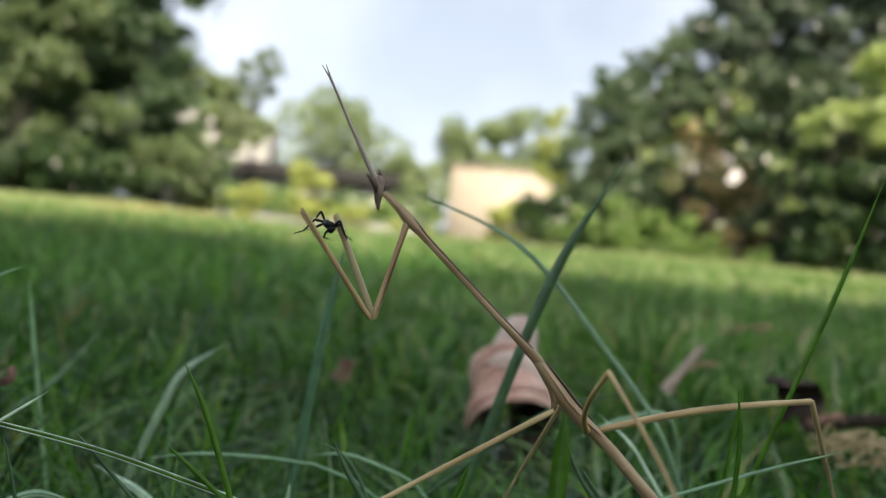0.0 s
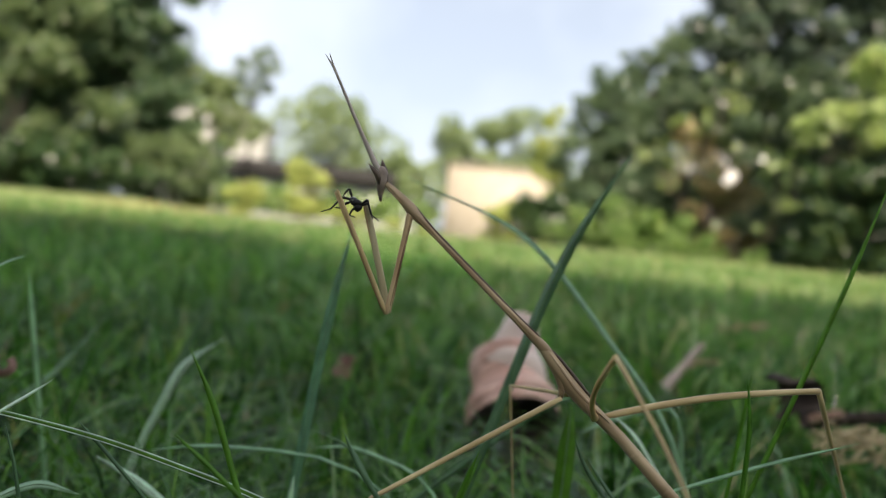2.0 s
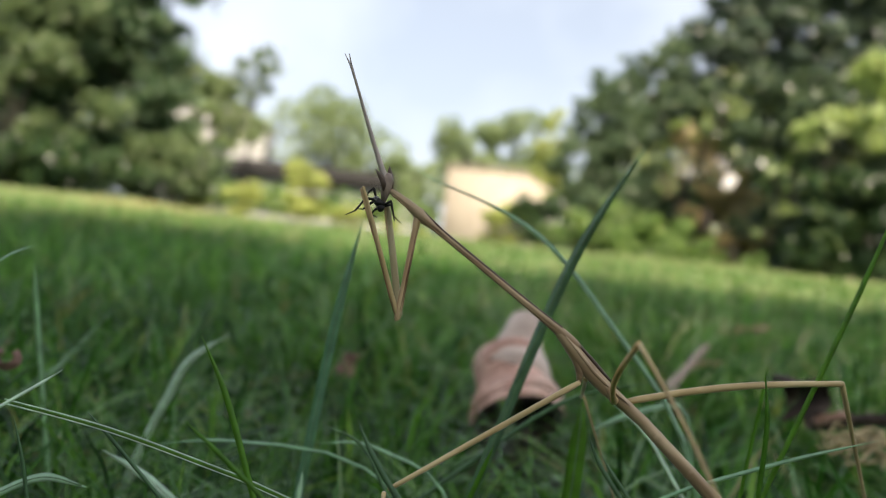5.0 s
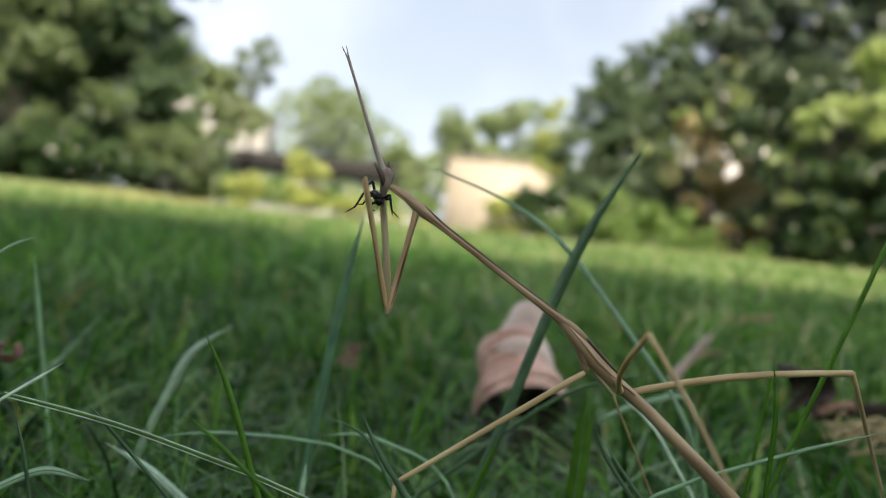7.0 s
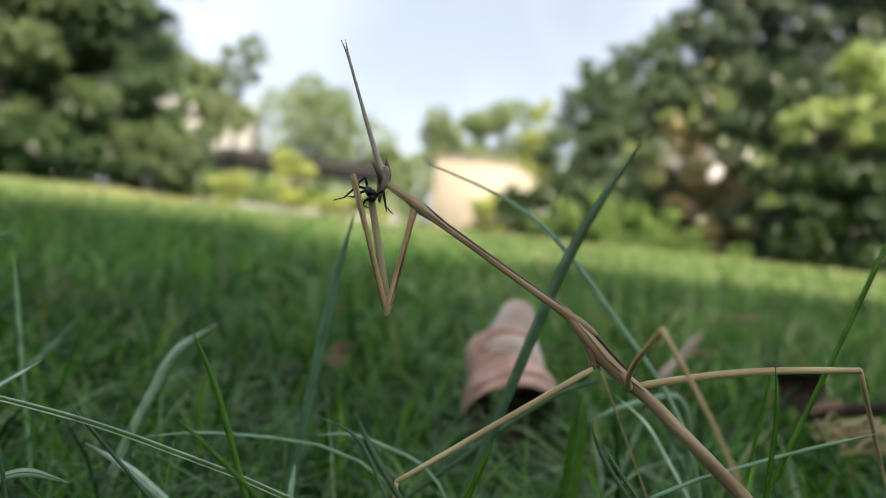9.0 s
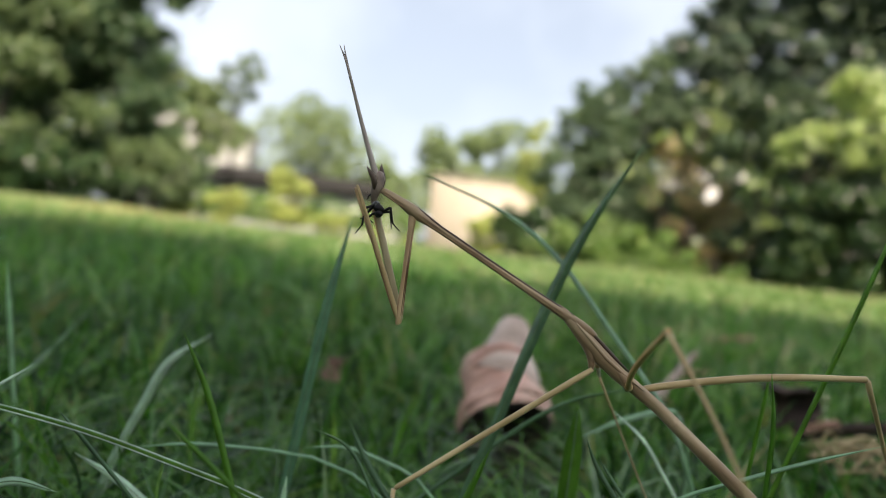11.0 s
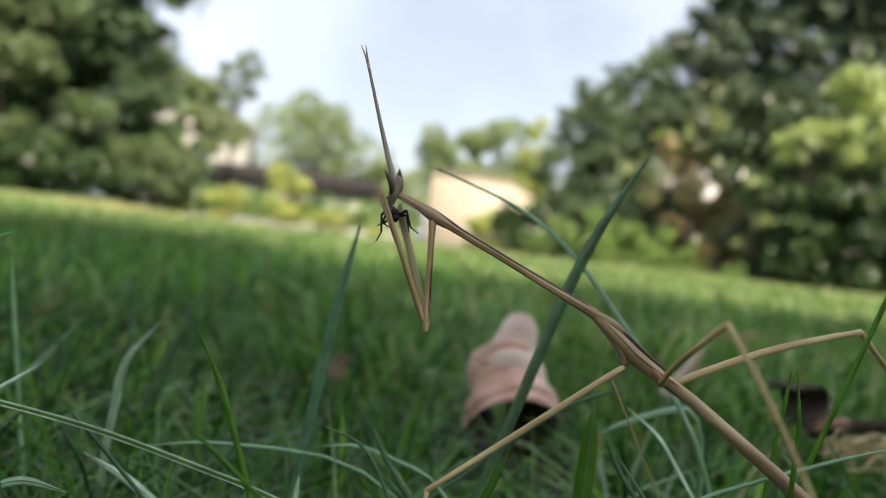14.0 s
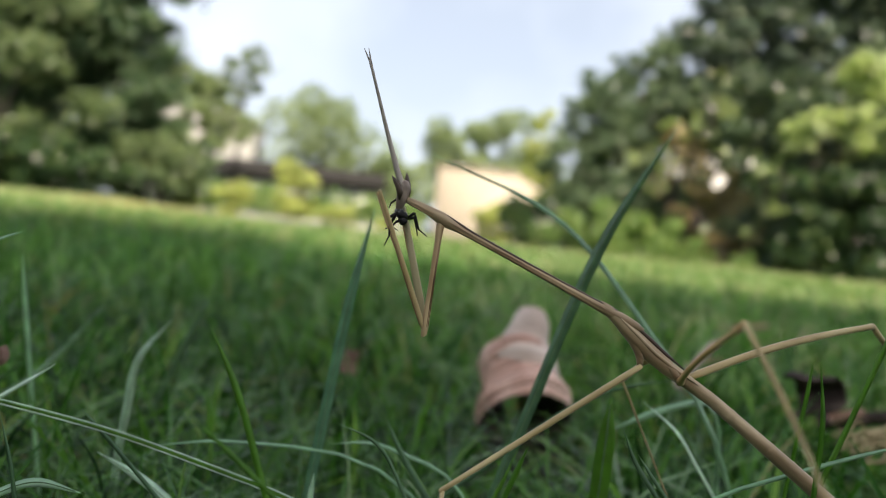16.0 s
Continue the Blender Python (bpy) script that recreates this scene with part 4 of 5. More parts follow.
def straw_tuft(place, size, seed):
    r = random.Random(seed)
    bm = bmesh.new()
    for k in range(26):
        a, b = (Vector((r.uniform(-1, 1), r.uniform(-0.6, 0.6), r.uniform(-0.35, 0.35))) * size for _ in range(2))
        tube(bm, curve_points([a, (a + b) / 2 + Vector((0, 0, r.uniform(-0.2, 0.4) * size)), b], 4), [0.00045 * r.uniform(0.5, 1.5)] * 9, 5)
    ob = part("straw_tuft", bm, STRAW, None)
    ob.location = place
    tagged(ob, "matted tuft of dry straw on the lawn", "straw")


straw_tuft((0.158, 0.250, 0.051), 0.015, 5)
twig = part("twig", tube(bmesh.new(), curve_points([(0, 0, -0.003), (0.002, 0.001, 0.035), (0.001, 0, 0.068)], 5), [0.0006] * 11, 7), LEAF_DARKDRY_SHADE, None)
twig.location = (0.043, 0.127, 0)
tagged(twig, "thin dark upright twig with a black tip", "twig")


# ---- the mantis ----
TIMES = [0, 0.5, 1, 1.5, 2, 2.5, 3, 3.5, 4, 6.5, 7, 7.5, 8, 8.5, 9, 11.5, 12, 12.5, 13, 13.5, 14, 14.5, 15, 15.5, 16]
# joints in millimetres at those times: (x, z) in the body's plane, or (x, y, z)
NECK = [(-11.8, 124.9), (-12.6, 125.2), (-11.8, 125.5), (-10.9, 124.6), (-12.8, 124.4), (-14.4, 122.0), (-16.3, 122.3), (-15.2, 121.1), (-14.6, 121.5), (-14.4, 120.5), (-14.9, 120.3), (-14.2, 120.0), (-14.8, 119.8), (-14.3, 119.4), (-14.2, 119.3), (-14.8, 119.6), (-15.4, 119.3), (-15.1, 118.5), (-13.6, 118.5), (-13.5, 118.0), (-14.4, 117.8), (-14.3, 117.4), (-14.6, 117.3), (-15.5, 116.9), (-15.1, 116.1)]
FEELER = [(-24.7, 147.2), (-25.7, 147.6), (-24.7, 147.7), (-23.4, 146.5), (-25.3, 146.3), (-25.7, 145.6), (-27.4, 145.9), (-25.7, 144.5), (-25.0, 144.9), (-24.4, 144.0), (-25.4, 144.1), (-23.9, 143.4), (-24.6, 143.2), (-24.0, 142.4), (-24.1, 142.7), (-24.2, 142.8), (-24.9, 142.1), (-24.5, 140.8), (-22.9, 140.9), (-22.5, 141.1), (-22.7, 140.8), (-23.1, 140.1), (-24.4, 140.3), (-25.1, 139.9), (-23.7, 138.7)]
SHOULDER = [(-7.0, 119.8), (-7.8, 120.2), (-7.2, 120.5), (-6.3, 119.6), (-7.9, 119.5), (-9.2, 117.3), (-10.8, 117.6), (-9.9, 116.5), (-9.2, 117.0), (-9.3, 116.4), (-9.8, 116.2), (-9.1, 116.0), (-9.6, 115.8), (-9.1, 115.6), (-9.2, 115.5), (-8.9, 115.8), (-9.5, 115.7), (-9.3, 114.8), (-7.7, 114.7), (-7.5, 114.4), (-8.3, 114.3), (-8.2, 113.8), (-8.4, 113.6), (-9.4, 113.3), (-9.2, 112.7)]
ELBOW = [(-11.8, 101.4), (-12.2, 101.9), (-11.8, 102.3), (-10.6, 101.5), (-10.5, 100.9), (-10.8, 99.0), (-13.3, 99.0), (-13.0, 98.4), (-11.1, 98.8), (-11.2, 98.5), (-13.2, 98.1), (-10.0, 97.7), (-12.1, 97.6), (-11.1, 97.5), (-12.1, 97.7), (-8.1, 97.9), (-7.8, 97.9), (-7.8, 97.1), (-7.9, 96.9), (-8.9, 96.7), (-7.5, 96.6), (-8.7, 95.9), (-7.6, 95.8), (-9.3, 95.6), (-10.1, 95.1)]
CLAW = [(-25.9, 120.2), (-26.3, 120.4), (-25.6, 121.2), (-23.8, 120.9), (-21.6, 122.8), (-19.6, 121.2), (-21.5, 122.6), (-21.1, 121.7), (-19.8, 122.0), (-19.1, 121.9), (-19.4, 121.9), (-18.3, 121.3), (-19.2, 120.9), (-18.6, 120.5), (-20.1, 120.6), (-18.5, 118.9), (-19.1, 118.0), (-19.1, 117.6), (-16.6, 118.6), (-16.7, 118.7), (-17.3, 118.2), (-19.2, 117.3), (-20.0, 115.8), (-20.4, 116.6), (-19.3, 116.3)]
WAIST = [(19.4, 96.7), (19.1, 96.8), (18.5, 97.8), (18.9, 97.6), (18.9, 97.3), (18.0, 97.7), (17.5, 98.0), (17.9, 98.2), (18.5, 98.8), (19.0, 99.2), (18.5, 99.2), (19.3, 99.2), (19.2, 99.6), (19.9, 99.6), (20.1, 99.7), (20.3, 101.6), (19.9, 101.5), (20.3, 100.9), (21.8, 100.9), (22.2, 101.1), (21.5, 101.3), (21.7, 101.2), (21.3, 101.0), (20.6, 100.8), (21.3, 100.7)]
HIP = [(31.5, 84.4), (31.2, 85.1), (31.2, 85.3), (31.6, 85.2), (31.1, 85.5), (30.7, 86.2), (30.3, 86.6), (31.1, 86.4), (31.8, 87.0), (32.0, 87.9), (31.9, 87.7), (32.6, 87.7), (32.5, 88.3), (32.7, 88.8), (33.2, 88.7), (34.3, 90.6), (33.5, 90.9), (33.0, 90.9), (35.0, 91.0), (36.6, 90.8), (36.1, 91.1), (36.2, 91.0), (36.2, 90.5), (35.3, 90.5), (35.0, 91.1)]
PREY = [(-21.2, 117.9), (-21.9, 118.3), (-21.1, 118.9), (-19.5, 118.5), (-17.9, 120.2), (-16.3, 119.1), (-17.9, 120.1), (-17.3, 119.1), (-16.4, 119.2), (-16.1, 117.9), (-16.9, 118.0), (-15.5, 117.0), (-16.7, 117.2), (-15.7, 116.7), (-16.9, 117.4), (-14.7, 115.7), (-15.5, 114.9), (-15.5, 114.3), (-13.8, 115.0), (-14.3, 114.8), (-14.9, 114.6), (-15.4, 114.4), (-16.0, 114.0), (-16.6, 113.8), (-15.7, 113.3)]
HIND_KNEE_FAR = [(70.7, 125.7, 93.7), (70.3, 125.4, 94.2), (70.3, 125.2, 94.5), (70.8, 125.5, 94.0), (70.3, 125.9, 94.2), (70.2, 126.6, 94.0), (69.7, 125.9, 94.4), (70.6, 127.1, 94.0), (71.3, 127.0, 94.4), (71.5, 125.8, 95.4), (71.4, 125.9, 95.2), (72.1, 125.6, 95.1), (72.0, 125.6, 95.6), (72.3, 126.1, 95.7), (72.8, 126.3, 95.5), (74.1, 125.5, 96.3), (73.4, 126.5, 96.1), (71.6, 131.7, 100.8), (72.1, 135.7, 103.2), (73.8, 135.2, 103.1), (73.5, 134.7, 103.1), (73.5, 135.3, 102.9), (73.6, 135.1, 102.2), (72.7, 135.6, 102.0), (72.3, 136.1, 102.4)]
HIND_FOOT_FAR = [(85.9, 140.0, 70.1), (86.1, 140.0, 70.0), (86.3, 140.0, 69.8), (86.4, 140.0, 69.6), (86.6, 140.0, 69.5), (86.6, 140.0, 69.7), (86.6, 140.0, 69.8), (86.5, 140.0, 70.0), (86.5, 140.0, 70.2), (88.8, 140.0, 69.7), (89.3, 140.0, 69.6), (89.9, 140.0, 68.3), (90.5, 140.0, 66.9), (90.9, 140.0, 67.7), (91.2, 140.0, 68.5), (93.1, 140.0, 71.1), (91.8, 140.0, 70.9), (86.3, 140.0, 89.6), (87.0, 140.0, 90.6), (87.7, 140.0, 91.6), (87.3, 140.0, 91.5), (86.8, 140.0, 91.4), (86.2, 140.0, 91.3), (85.6, 140.0, 91.1), (84.9, 140.0, 91.0)]
MID_KNEE = [(-9.3, 121.0, 68.2), (-9.5, 121.0, 68.0), (-9.8, 121.0, 67.7), (-10.1, 121.0, 67.4), (-10.5, 121.0, 67.8), (-10.5, 121.0, 67.9), (-10.6, 121.0, 68.0), (-10.6, 121.0, 68.1), (-10.3, 121.0, 68.2), (-8.9, 121.0, 68.7), (-8.6, 121.0, 68.8), (-8.2, 121.0, 68.7), (-7.7, 121.0, 68.7), (-7.5, 121.0, 69.1), (-7.2, 121.0, 69.5), (-6.5, 121.0, 70.1), (-6.4, 121.0, 70.2), (-6.2, 121.0, 70.3), (-5.1, 121.0, 70.4), (-4.0, 121.0, 70.5), (-4.1, 121.0, 70.2), (-4.3, 121.0, 70.0), (-4.3, 121.0, 70.0), (-4.3, 121.0, 70.0), (-4.4, 121.0, 70.1)]
HIND_KNEE = [(23.1, 88.6, 102.8), (22.8, 88.5, 102.9), (22.5, 88.5, 103.0), (22.2, 88.5, 103.1), (22.0, 88.5, 103.2), (21.7, 88.4, 103.3), (21.5, 88.2, 103.4), (21.3, 88.1, 103.5), (21.4, 88.0, 103.6), (21.8, 87.8, 103.9), (21.8, 87.8, 103.9), (22.1, 87.7, 103.9), (22.4, 87.6, 103.9), (22.5, 87.7, 104.0), (22.6, 87.8, 104.2), (23.7, 87.5, 104.8), (23.9, 87.4, 105.0), (24.1, 87.3, 105.1), (25.3, 87.4, 105.5), (26.5, 87.4, 106.0), (26.3, 87.2, 105.6), (26.0, 87.1, 105.3), (25.7, 87.1, 105.2), (25.5, 87.2, 105.2), (25.2, 87.3, 105.1)]
HIND_FOOT = [(26.9, 78.0, 93.2), (26.8, 78.0, 93.0), (26.6, 78.0, 92.7), (26.5, 78.0, 92.4), (26.3, 78.0, 92.1), (26.1, 78.0, 92.1), (25.8, 78.0, 92.1), (25.6, 78.0, 92.2), (26.0, 78.0, 91.8), (27.7, 78.0, 89.7), (28.1, 78.0, 89.3), (28.5, 78.0, 88.4), (28.8, 78.0, 87.5), (28.3, 78.0, 88.8), (27.8, 78.0, 90.1), (27.9, 78.0, 91.9), (27.9, 78.0, 92.2), (27.9, 78.0, 92.6), (28.9, 78.0, 92.7), (29.9, 78.0, 92.9), (29.7, 78.0, 92.9), (29.6, 78.0, 92.8), (29.1, 78.0, 92.5), (28.7, 78.0, 92.1), (28.3, 78.0, 91.8)]
STEPS = [0, 0.2, 0.5, 0.8, 1, 1.2, 1.5, 2, 2.5, 3, 3.5, 4, 6.5, 7, 8, 9, 11.5, 12.5, 14.5, 16]
MID_KNEE_FAR = [(19.4, 140.2, 68.8), (19.9, 139.8, 68.5), (13.1, 148.1, 88.8), (25.8, 146.0, 75.7), (22.7, 149.9, 85.6), (24.8, 148.2, 79.8), (19.9, 149.6, 84.2), (16.3, 149.0, 84.5), (17.1, 146.2, 77.0), (18.7, 149.8, 86.6), (25.3, 149.1, 83.2), (26.4, 149.0, 83.8), (34.4, 145.4, 81.8), (34.3, 145.4, 82.2), (33.8, 146.0, 82.5), (32.6, 148.2, 86.5), (33.0, 148.1, 88.1), (31.0, 149.0, 88.2), (32.3, 148.3, 85.8), (30.9, 148.7, 85.7)]
MID_FOOT_FAR = [(16.8, 144.2, 60.1), (17.1, 143.8, 60.0), (11.4, 152.1, 72.3), (28.9, 150.0, 61.0), (30.8, 153.9, 60.8), (27.7, 152.2, 59.8), (25.9, 153.6, 58.9), (20.0, 153.0, 58.1), (19.5, 150.2, 59.4), (28.2, 153.8, 59.2), (35.5, 153.1, 60.4), (36.2, 153.0, 60.4), (45.7, 149.4, 60.0), (46.5, 149.4, 59.9), (47.7, 150.0, 58.6), (47.2, 152.2, 59.0), (46.6, 152.1, 64.3), (44.1, 153.0, 64.6), (43.1, 152.3, 66.9), (44.5, 152.7, 61.0)]
DEPTH = 0.125


def at(table, t, times=TIMES):
    """Where a joint is at a time, in metres."""
    v = [float(np.interp(t, times, [row[k] for row in table])) / 1000 for k in range(len(table[0]))]
    return Vector((v[0], DEPTH, v[1])) if len(v) == 2 else Vector(v)


def bar(a, b):
    """The pose of a limb that starts at a, with its length along x towards b."""
    x = (b - a).normalized()
    z = x.cross(Vector((0, 1, 0))).normalized()
    m = Matrix((x, z.cross(x), z)).transposed().to_4x4()
    return Matrix.Translation(a) @ m


def body_pose(t):
    return bar(at(WAIST, t), at(HIP, t))


MM = 0.001


def limb(name, length, profile, mat, parent, label="", flat=1.0, sides=10, sag=0.0, spines=0, lead=0.0):
    """A leg segment along x: profile is (share of the length, radius in mm)."""
    bm = bmesh.new()
    s = np.linspace(0, 1, 17)
    rad = np.interp(s, [p[0] for p in profile], [p[1] for p in profile])
    path, radii = [(length * a * MM, 0, sag * MM * math.sin(math.pi * a)) for a in s], [r * MM for r in rad]
    if lead:
        path, radii = [(-lead * MM, 0, 0), (-lead * 0.6 * MM, 0, 0), *path], [0.25 * radii[0], 0.8 * radii[0], *radii]
    path.append((path[-1][0] + radii[-1] * 0.6, 0, path[-1][2]))
    tube(bm, path, [*radii, radii[-1] * 0.45], sides, flat)
    for k in range(spines):
        a = 0.5 + 0.48 * k / spines
        r = float(np.interp(a, s, rad))
        tube(bm, [(length * a * MM, 0, r * 0.6 * MM), ((length * a + 0.25) * MM, 0, (r + 0.45) * MM)], [0.09 * MM, 0.01 * MM], 5)
    return part(name, bm, mat, parent, label)


mantis = tagged(new("mantis"), "slender brown stick-like mantis holding a black insect", "mantis")
bm = bmesh.new()
xs = [-3.2, -1.2, 1.5, 5, 9, 13, 17, 22, 30, 40, 52, 64, 74, 80]
tube(bm, [(x * MM, 0, (-0.9 * math.sin(max(0, x) / 20 * math.pi) if x < 20 else (20 - x) * 0.0) * MM) for x in xs],
     [r * MM for r in (0.45, 0.86, 1.1, 1.34, 1.42, 1.3, 1.15, 1.1, 1.18, 1.3, 1.35, 1.25, 0.85, 0.3)], 14, 0.9)
abdomen = part("abdomen", bm, CUTICLE, mantis)
part("wing_stripe", tube(bmesh.new(), [(x * MM, -0.2 * MM, z * MM) for x, z in ((-0.5, 0.68), (3, 0.92), (7, 0.86), (11, 0.72), (15, 0.8))], [r * MM for r in (0.1, 0.28, 0.34, 0.28, 0.06)], 8), CUTICLE_DARK, abdomen, "dark brown stripe along the back")
part("wing_case", tube(bmesh.new(), [(x * MM, -1.05 * MM, z * MM) for x, z in ((1.0, 0.2), (5, -0.1), (9, -0.5), (14, -0.2), (18, 0.3))], [r * MM for r in (0.1, 0.3, 0.36, 0.3, 0.06)], 8), CUTICLE, abdomen, "short pale folded wing pad")
for k in range(5):
    x = 26 + 9 * k
    part("abdomen_ring", tube(bmesh.new(), [((x + d) * MM, 0, 0) for d in (-1.4, 0, 0.5)], [r * MM * float(np.interp(x, (20, 40, 52, 64), (1.1, 1.3, 1.35, 1.25))) for r in (0.9, 1.04, 0.9)], 14, 0.92), CUTICLE, abdomen)

part("mid_coxa", tube(bmesh.new(), [(x * MM, -0.15 * MM, z * MM) for x, z in ((1.8, -0.5), (4.4, -1.0), (6.8, -1.8), (8.0, -2.7), (8.8, -3.6))], [r * MM for r in (0.4, 0.75, 0.78, 0.62, 0.5)], 10), CUTICLE, mantis, "tapered brown hip segment")
part("hind_coxa", tube(bmesh.new(), [(x * MM, -0.8 * MM, z * MM) for x, z in ((11.5, -0.4), (13.6, -0.7), (15.0, -1.2), (15.8, -1.8))], [r * MM for r in (0.3, 0.75, 0.7, 0.35)], 10), CUTICLE, mantis, "tapered brown hip segment")
bm = bmesh.new()
prof = [(0, 0.5), (1.2, 0.66), (4, 0.78), (6.5, 1.12), (8.0, 0.98), (10, 0.70), (13, 0.62), (20, 0.60), (30, 0.66), (37, 0.80), (39.5, 0.92), (41.5, 0.98), (43.5, 0.8), (45, 0.4)]
tube(bm, [(x * MM, 0, (0.22 * math.sin(x / 7.5 * math.pi) if x < 7.5 else 0) * MM) for x, _ in prof], [r * MM for _, r in prof], 14, 0.95)
pronotum = part("pronotum", bm, CUTICLE, mantis, "long thin brown neck shield")
part("keel", tube(bmesh.new(), [(x * MM, -0.25 * MM, z * MM) for x, z in ((7, 0.92), (12, 0.52), (24, 0.52), (34, 0.62), (39.5, 0.78))], [0.22 * MM] * 5, 8), CUTICLE_DARK, pronotum, "dark brown ridge line")
for y, z in ((-0.88, 0.15), (-0.75, -0.45)):
    part("ridge", tube(bmesh.new(), [(x * MM, y * f * MM, z * f * MM) for x, f in ((0.8, 0.70), (4, 0.86), (8, 1.02), (14, 0.66), (28, 0.68), (39, 0.88))], [0.08 * MM] * 6, 6), LEG_RUSSET, pronotum, "pale ridge line")

head = part("head", tube(bmesh.new(), [(x * MM, 0, z * MM) for x, z in ((-2.0, 2.05), (-1.3, 1.75), (-0.3, 1.2), (0.8, 0.55), (2.0, 0.0), (2.9, -0.15), (3.3, -0.15))],
                          [r * MM for r in (0.18, 0.5, 0.75, 1.0, 1.15, 0.95, 0.4)], 12, 0.9), CUTICLE_HEAD, mantis, "small wedge-shaped brown head")
for y, z0, x1, z1 in ((-0.55, 0.62, 4.6, 1.35), (0.35, -0.60, 4.4, -1.15)):
    part("eye", tube(bmesh.new(), [(0.2 * MM, y * 0.7 * MM, (z0 + 0.5) * MM), (1.4 * MM, y * MM, (z0 + 0.1) * MM), (2.4 * MM, y * MM, z0 * 1.1 * MM), (3.5 * MM, y * MM, (z0 * 0.4 + z1 * 0.6) * MM), (x1 * MM, y * MM, z1 * MM)],
                      [r * MM for r in (0.3, 0.62, 0.62, 0.36, 0.03)], 10), CUTICLE_DARK, head, "pointed conical dark brown eye")
part("mouthparts", tube(bmesh.new(), [(-1.5 * MM, 0, 1.8 * MM), (-2.2 * MM, 0, 2.1 * MM), (-2.6 * MM, 0, 2.15 * MM)], [0.4 * MM, 0.3 * MM, 0.08 * MM], 8), CUTICLE_DARK, head)
for y, tip in ((-0.3, 0.35), (0.3, -0.35)):
    part("antenna", tube(bmesh.new(), curve_points([(2.4 * MM, y * MM, 0.2 * MM), (5.5 * MM, y * 0.9 * MM, 0.3 * MM), (12 * MM, y * 0.6 * MM, 0.25 * MM), (22 * MM, y * 0.5 * MM, 0.1 * tip * MM), (25.6 * MM, y * 0.8 * MM, tip * MM)], 4),
                         list(np.linspace(0.62, 0.06, 17) * MM), 8), CUTICLE_GREY, head, "long thin tapering antenna")

COXA = [(0, 0.70), (0.06, 0.62), (0.15, 0.52), (0.6, 0.45), (0.9, 0.52), (1, 0.40)]
FEMUR = [(0, 0.55), (0.08, 0.62), (0.5, 0.60), (0.9, 0.5), (1, 0.42)]
arms = []
for side, mat, femur_mat, lf in ((-1, LEG_RUSSET, LEG_TAN, 24.0), (1, LEG_RUSSET, LEG_PALE, 20.6)):
    coxa = limb("fore_coxa", 18.6, COXA, mat, mantis, "brown upper segment of a raised foreleg", 0.8, lead=1.0)
    femur = limb("fore_femur", lf, [(r, q * 0.72) for r, q in FEMUR] if side < 0 else [(r, q * 1.1) for r, q in FEMUR], femur_mat, mantis, "slender spined segment of a raised foreleg", 0.7, spines=9)
    tibia = limb("fore_tibia", lf * 0.42, [(0, 0.06), (0.2, 0.18), (0.8, 0.24), (1, 0.22)], mat, femur, "folded claw-like end of a foreleg", spines=4)
    part("spine_row", tube(bmesh.new(), [(x * lf * MM, -0.18 * MM, z * MM) for x, z in ((0.03, 0.40), (0.15, 0.44), (0.5, 0.42), (0.75, 0.36))], [r * MM for r in (0.05, 0.13, 0.12, 0.04)], 6), CUTICLE_DARK if side > 0 else LEG_EDGE, femur, "brown toothed edge")
    part("ridge", tube(bmesh.new(), [(x * 18.6 * MM, -0.26 * MM, z * MM) for x, z in ((0.08, 0.38), (0.5, 0.34), (0.92, 0.38))], [0.05 * MM, 0.12 * MM, 0.05 * MM], 6), LEG_EDGE, coxa, "dark brown edge")
    tibia.location = (lf * 0.57 * MM, -0.1 * side * MM, 0.46 * MM)
    arms.append((side, coxa, femur))

mid_femur = limb("mid_femur", 38.8, [(0, 0.42), (0.05, 0.55), (0.5, 0.52), (1, 0.42)], LEG_TAN, mantis, "long thin tan walking leg")
mid_tibia = limb("mid_tibia", 40, [(0, 0.42), (0.5, 0.34), (1, 0.22)], LEG_TAN, mantis)
mid_femur_far = limb("mid_femur", 24, [(0, 0.6), (0.1, 0.45), (1, 0.30)], LEG_TAN, mantis)
mid_tibia_far = limb("mid_tibia", 38, [(0, 0.26), (0.3, 0.2), (1, 0.14)], LEG_TAN, mantis)
hind_femur_far = limb("hind_femur", 40.2, [(0, 0.45), (0.04, 0.65), (0.5, 0.68), (0.95, 0.55), (1, 0.6)], LEG_TAN, mantis, "long thin tan walking leg", sag=1.1)
hind_tibia_far = limb("hind_tibia", 46, [(0, 0.52), (0.5, 0.36), (1, 0.24)], LEG_TAN, mantis)
hind_femur = limb("hind_femur", 40, [(0, 0.75), (0.1, 0.5), (1, 0.36)], LEG_WARM, mantis, "long thin tan walking leg", sag=1.6)
hind_tibia = limb("hind_tibia", 34, [(0, 0.36), (0.15, 0.30), (0.5, 0.23), (1, 0.16)], LEG_TAN, mantis, sag=1.2)

# ---- the prey ----
prey = tagged(new("black_insect"), "small shiny black insect gripped by the mantis", "insect")


def egg(name, place, size, mat, parent, label=""):
    bm = bmesh.new()
    bmesh.ops.create_icosphere(bm, subdivisions=3, radius=1)
    for v in bm.verts:
        v.co = Vector((v.co.x * size[0], v.co.y * size[1], v.co.z * size[2])) * (1 + 0.05 * noise.noise(v.co * 3)) * 0.86 * MM + Vector(place) * 0.72 * MM
    return part(name, bm, mat, parent, label)


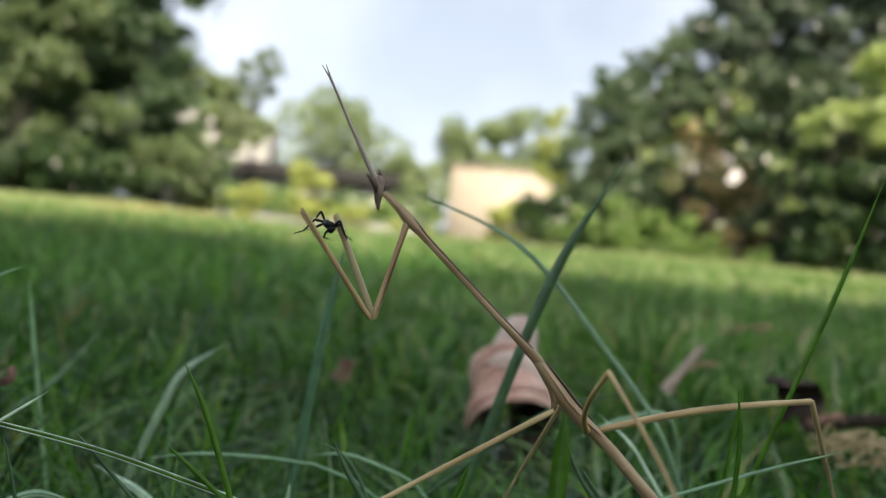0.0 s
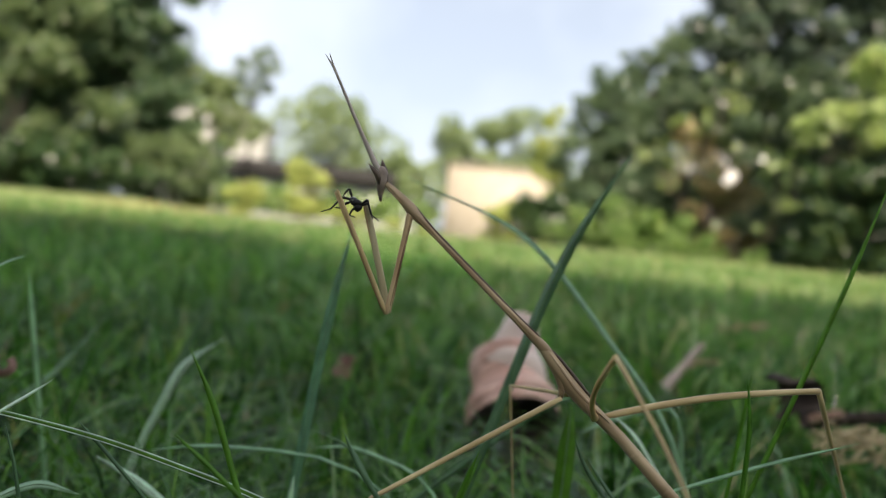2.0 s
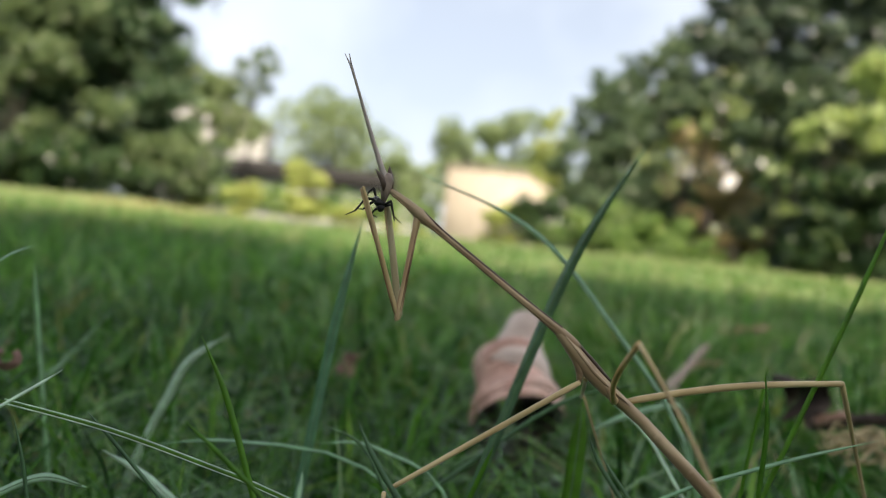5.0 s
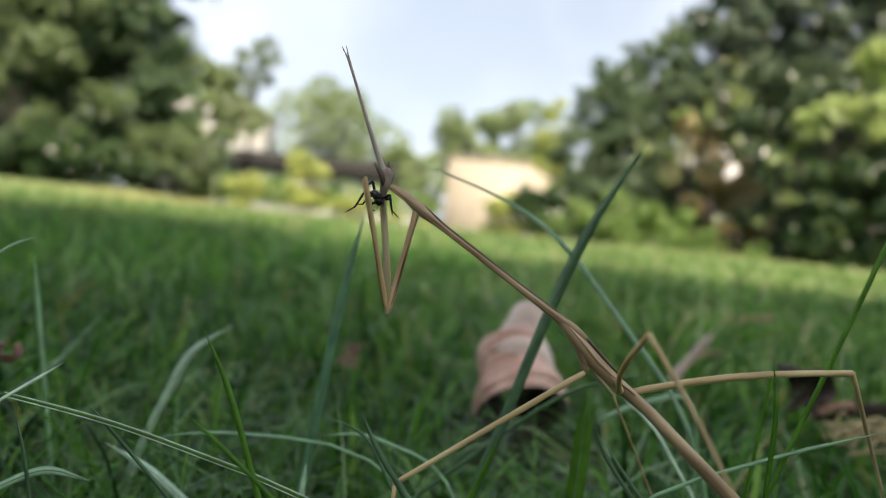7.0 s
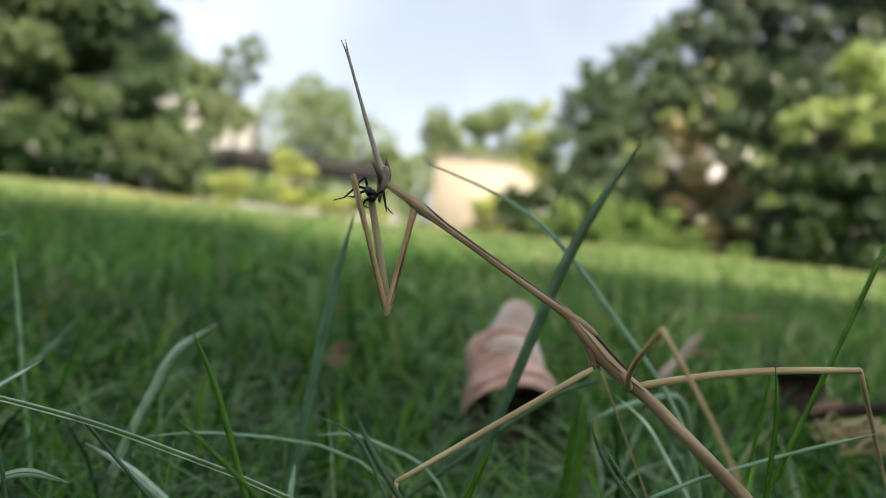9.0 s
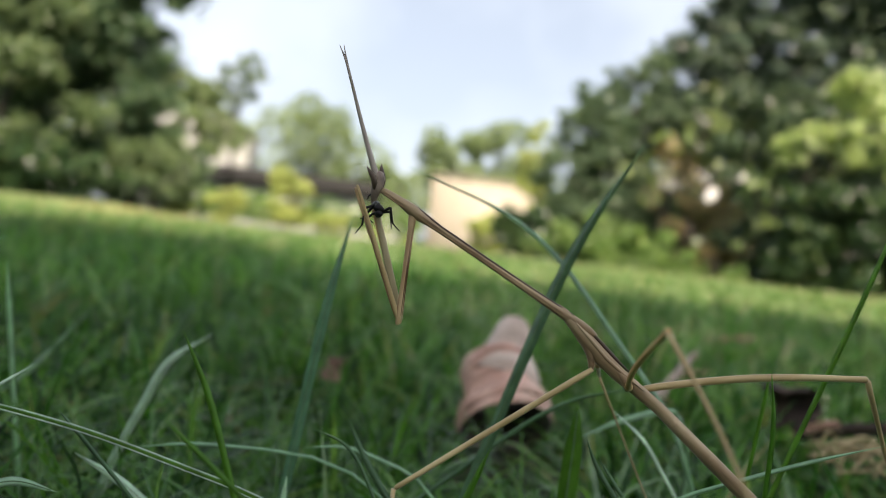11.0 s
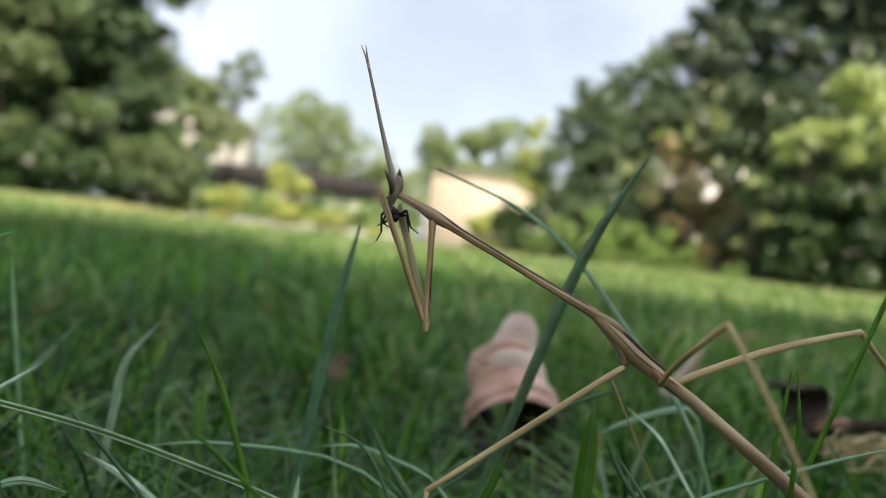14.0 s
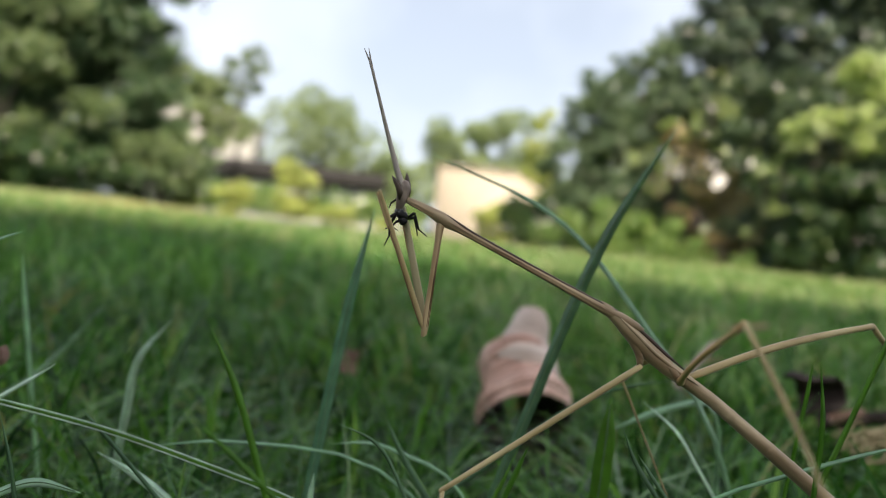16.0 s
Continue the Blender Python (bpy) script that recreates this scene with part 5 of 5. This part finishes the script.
egg("abdomen", (0.5, 0.9, -0.45), (0.95, 1.2, 0.9), BLACK, prey)
egg("thorax", (0.1, 0.0, 0.25), (1.25, 1.0, 0.85), BLACK, prey)
egg("thorax_bloom", (-0.9, 0.1, 0.85), (0.95, 0.8, 0.75), BLACK_HAIR, prey, "grey-haired shoulder")
bug_head = egg("head", (0.7, -0.7, -0.9), (0.75, 0.6, 0.8), BLACK, prey)
for x in (-0.25, 0.45):
    egg("eye", (0.7 + x * 1.4, -1.1, -0.75), (0.3, 0.25, 0.4), BLACK, bug_head)
prey_legs = []
for hip, knee, foot, toe in (((-0.6, -0.2, 0.6), (-2.4, -0.6, 0.9), (-4.2, -0.8, -1.2), (-6.0, -0.9, -1.9)), ((-0.8, 0.2, 0.4), (-2.2, 0.5, -0.3), (-2.9, 0.5, -1.0), (-3.9, 0.5, -0.9)),
                             ((-0.9, 0.2, 1.1), (-1.6, 0.2, 2.4), (-2.3, 0.2, 1.4), (-2.3, 0.2, 0.5)), ((1.0, -0.2, 0.2), (1.9, -0.5, 1.1), (3.0, -0.6, -1.3), (4.6, -0.7, -2.2)),
                             ((0.8, 0.3, -0.1), (2.0, 0.7, 0.5), (2.7, 0.8, -0.9), (3.3, 0.8, -2.2)), ((0.2, 0.4, -0.4), (-0.6, 0.9, -1.2), (-0.9, 0.9, -2.1), (0.3, 0.8, -2.3))):
    leg = part("leg", tube(bmesh.new(), [Vector(a).lerp(Vector(b), s) * MM * 1.05 for a, b in ((hip, knee), (knee, foot), (foot, toe)) for s in (0, 0.25, 0.8, 0.95)], [r * MM for r in (0.16, 0.24, 0.26, 0.2, 0.19, 0.2, 0.17, 0.2, 0.14, 0.12, 0.1, 0.07)], 7), BLACK, prey)
    prey_legs.append((leg, Vector(hip) * MM * 1.05))


# ---- what moves ----
def motions():
    """Key the mantis, its joints and its prey."""
    walk(mantis, [(t, body_pose(t)) for t in TIMES])
    place = lambda t, y: body_pose(t) @ Vector((0.0087, y, -0.0035))
    inward = lambda t: body_pose(t).inverted()
    walk(pronotum, [(t, inward(t) @ bar(at(NECK, t), at(WAIST, t))) for t in TIMES])
    walk(head, [(t, inward(t) @ bar(at(NECK, t), at(FEELER, t))) for t in TIMES])
    spread = [(0, 11.7), (2, 10), (3.5, 9), (8, 5), (12.5, 3.7), (16, 7)]
    for side, coxa, femur in arms:
        off = Vector((0.00025 * (side > 0), 0.0008 * side, 0))
        walk(coxa, [(t, inward(t) @ bar(at(SHOULDER, t) + off * 0.2, at(ELBOW, t) + off)) for t in TIMES])
        rows = []
        for t in TIMES:
            a, b = at(ELBOW, t) + off, at(CLAW, t) + off
            if side > 0:
                turn = radians(float(np.interp(t, [r[0] for r in spread], [r[1] for r in spread])))
                b = a + Matrix.Rotation(turn, 3, "Y") @ (b - a) + Vector((0, 0.001, 0))
            rows.append((t, inward(t) @ bar(a, b)))
        walk(femur, rows)
    far_hip = lambda t: body_pose(t) @ Vector((0.0096, 0.0014, -0.0022))
    walk(mid_femur, [(t, inward(t) @ bar(place(t, -0.001), at(MID_KNEE, t))) for t in TIMES])
    walk(mid_tibia, [(t, inward(t) @ bar(at(MID_KNEE, t), Vector((at(MID_KNEE, t).x - 0.002, 0.117, 0.02)))) for t in TIMES])
    walk(mid_femur_far, [(t, inward(t) @ bar(far_hip(t), at(MID_KNEE_FAR, t, STEPS))) for t in STEPS])
    walk(mid_tibia_far, [(t, inward(t) @ bar(at(MID_KNEE_FAR, t, STEPS), at(MID_FOOT_FAR, t, STEPS))) for t in STEPS])
    hip = lambda t, y: at(HIP, t) + Vector((0, y, 0))
    walk(hind_femur_far, [(t, inward(t) @ bar(hip(t, 0.0012), at(HIND_KNEE_FAR, t))) for t in TIMES])
    walk(hind_tibia_far, [(t, inward(t) @ bar(at(HIND_KNEE_FAR, t), at(HIND_FOOT_FAR, t))) for t in TIMES])
    near_hip = lambda t: body_pose(t) @ Vector((0.0153, -0.0012, -0.0012))
    walk(hind_femur, [(t, inward(t) @ bar(near_hip(t), at(HIND_KNEE, t))) for t in TIMES])
    walk(hind_tibia, [(t, inward(t) @ bar(at(HIND_KNEE, t), at(HIND_FOOT, t))) for t in TIMES])
    roll = [(0, 0), (2, 5), (3.5, 6), (6.5, 12), (7, 12), (8, 8), (9, 10), (11.5, 22), (12.5, 25), (13.5, 18), (15, 10), (16, 15)]
    for k, fold in ((0, -62), (1, -50), (3, -10), (4, -4)):
        leg, joint = prey_legs[k]
        swing = lambda t: float(np.interp(t, (0, 2, 4, 6.5, 8, 9, 11.5, 16), (0, -6, -10, -26, -26, -9, fold, fold) if k < 2 else (0, 0, 0, 0, 0, 0, fold, fold)))
        walk(leg, [(t, Matrix.Translation(joint) @ pose(0, 0, 0, 0, swing(t), 0) @ Matrix.Translation(-joint)) for t in TIMES])
    walk(prey, [(t, Matrix.Translation(at(PREY, t)) @ pose(0, 0, 0, 0, float(np.interp(t, [r[0] for r in roll], [r[1] for r in roll])), 0)) for t in TIMES])
    m = Matrix.Translation(flip_blade.location)
    walk(flip_blade, [(0, m), (12.5, m), (13.0, m), (13.2, m @ pose(0.0085, 0, -0.006, 0, -17, 0)), (13.6, m @ pose(0.0085, 0, -0.006, 0, -17, 0)), (16, m @ pose(0.0085, 0, -0.006, 0, -17, 0))])


motions()
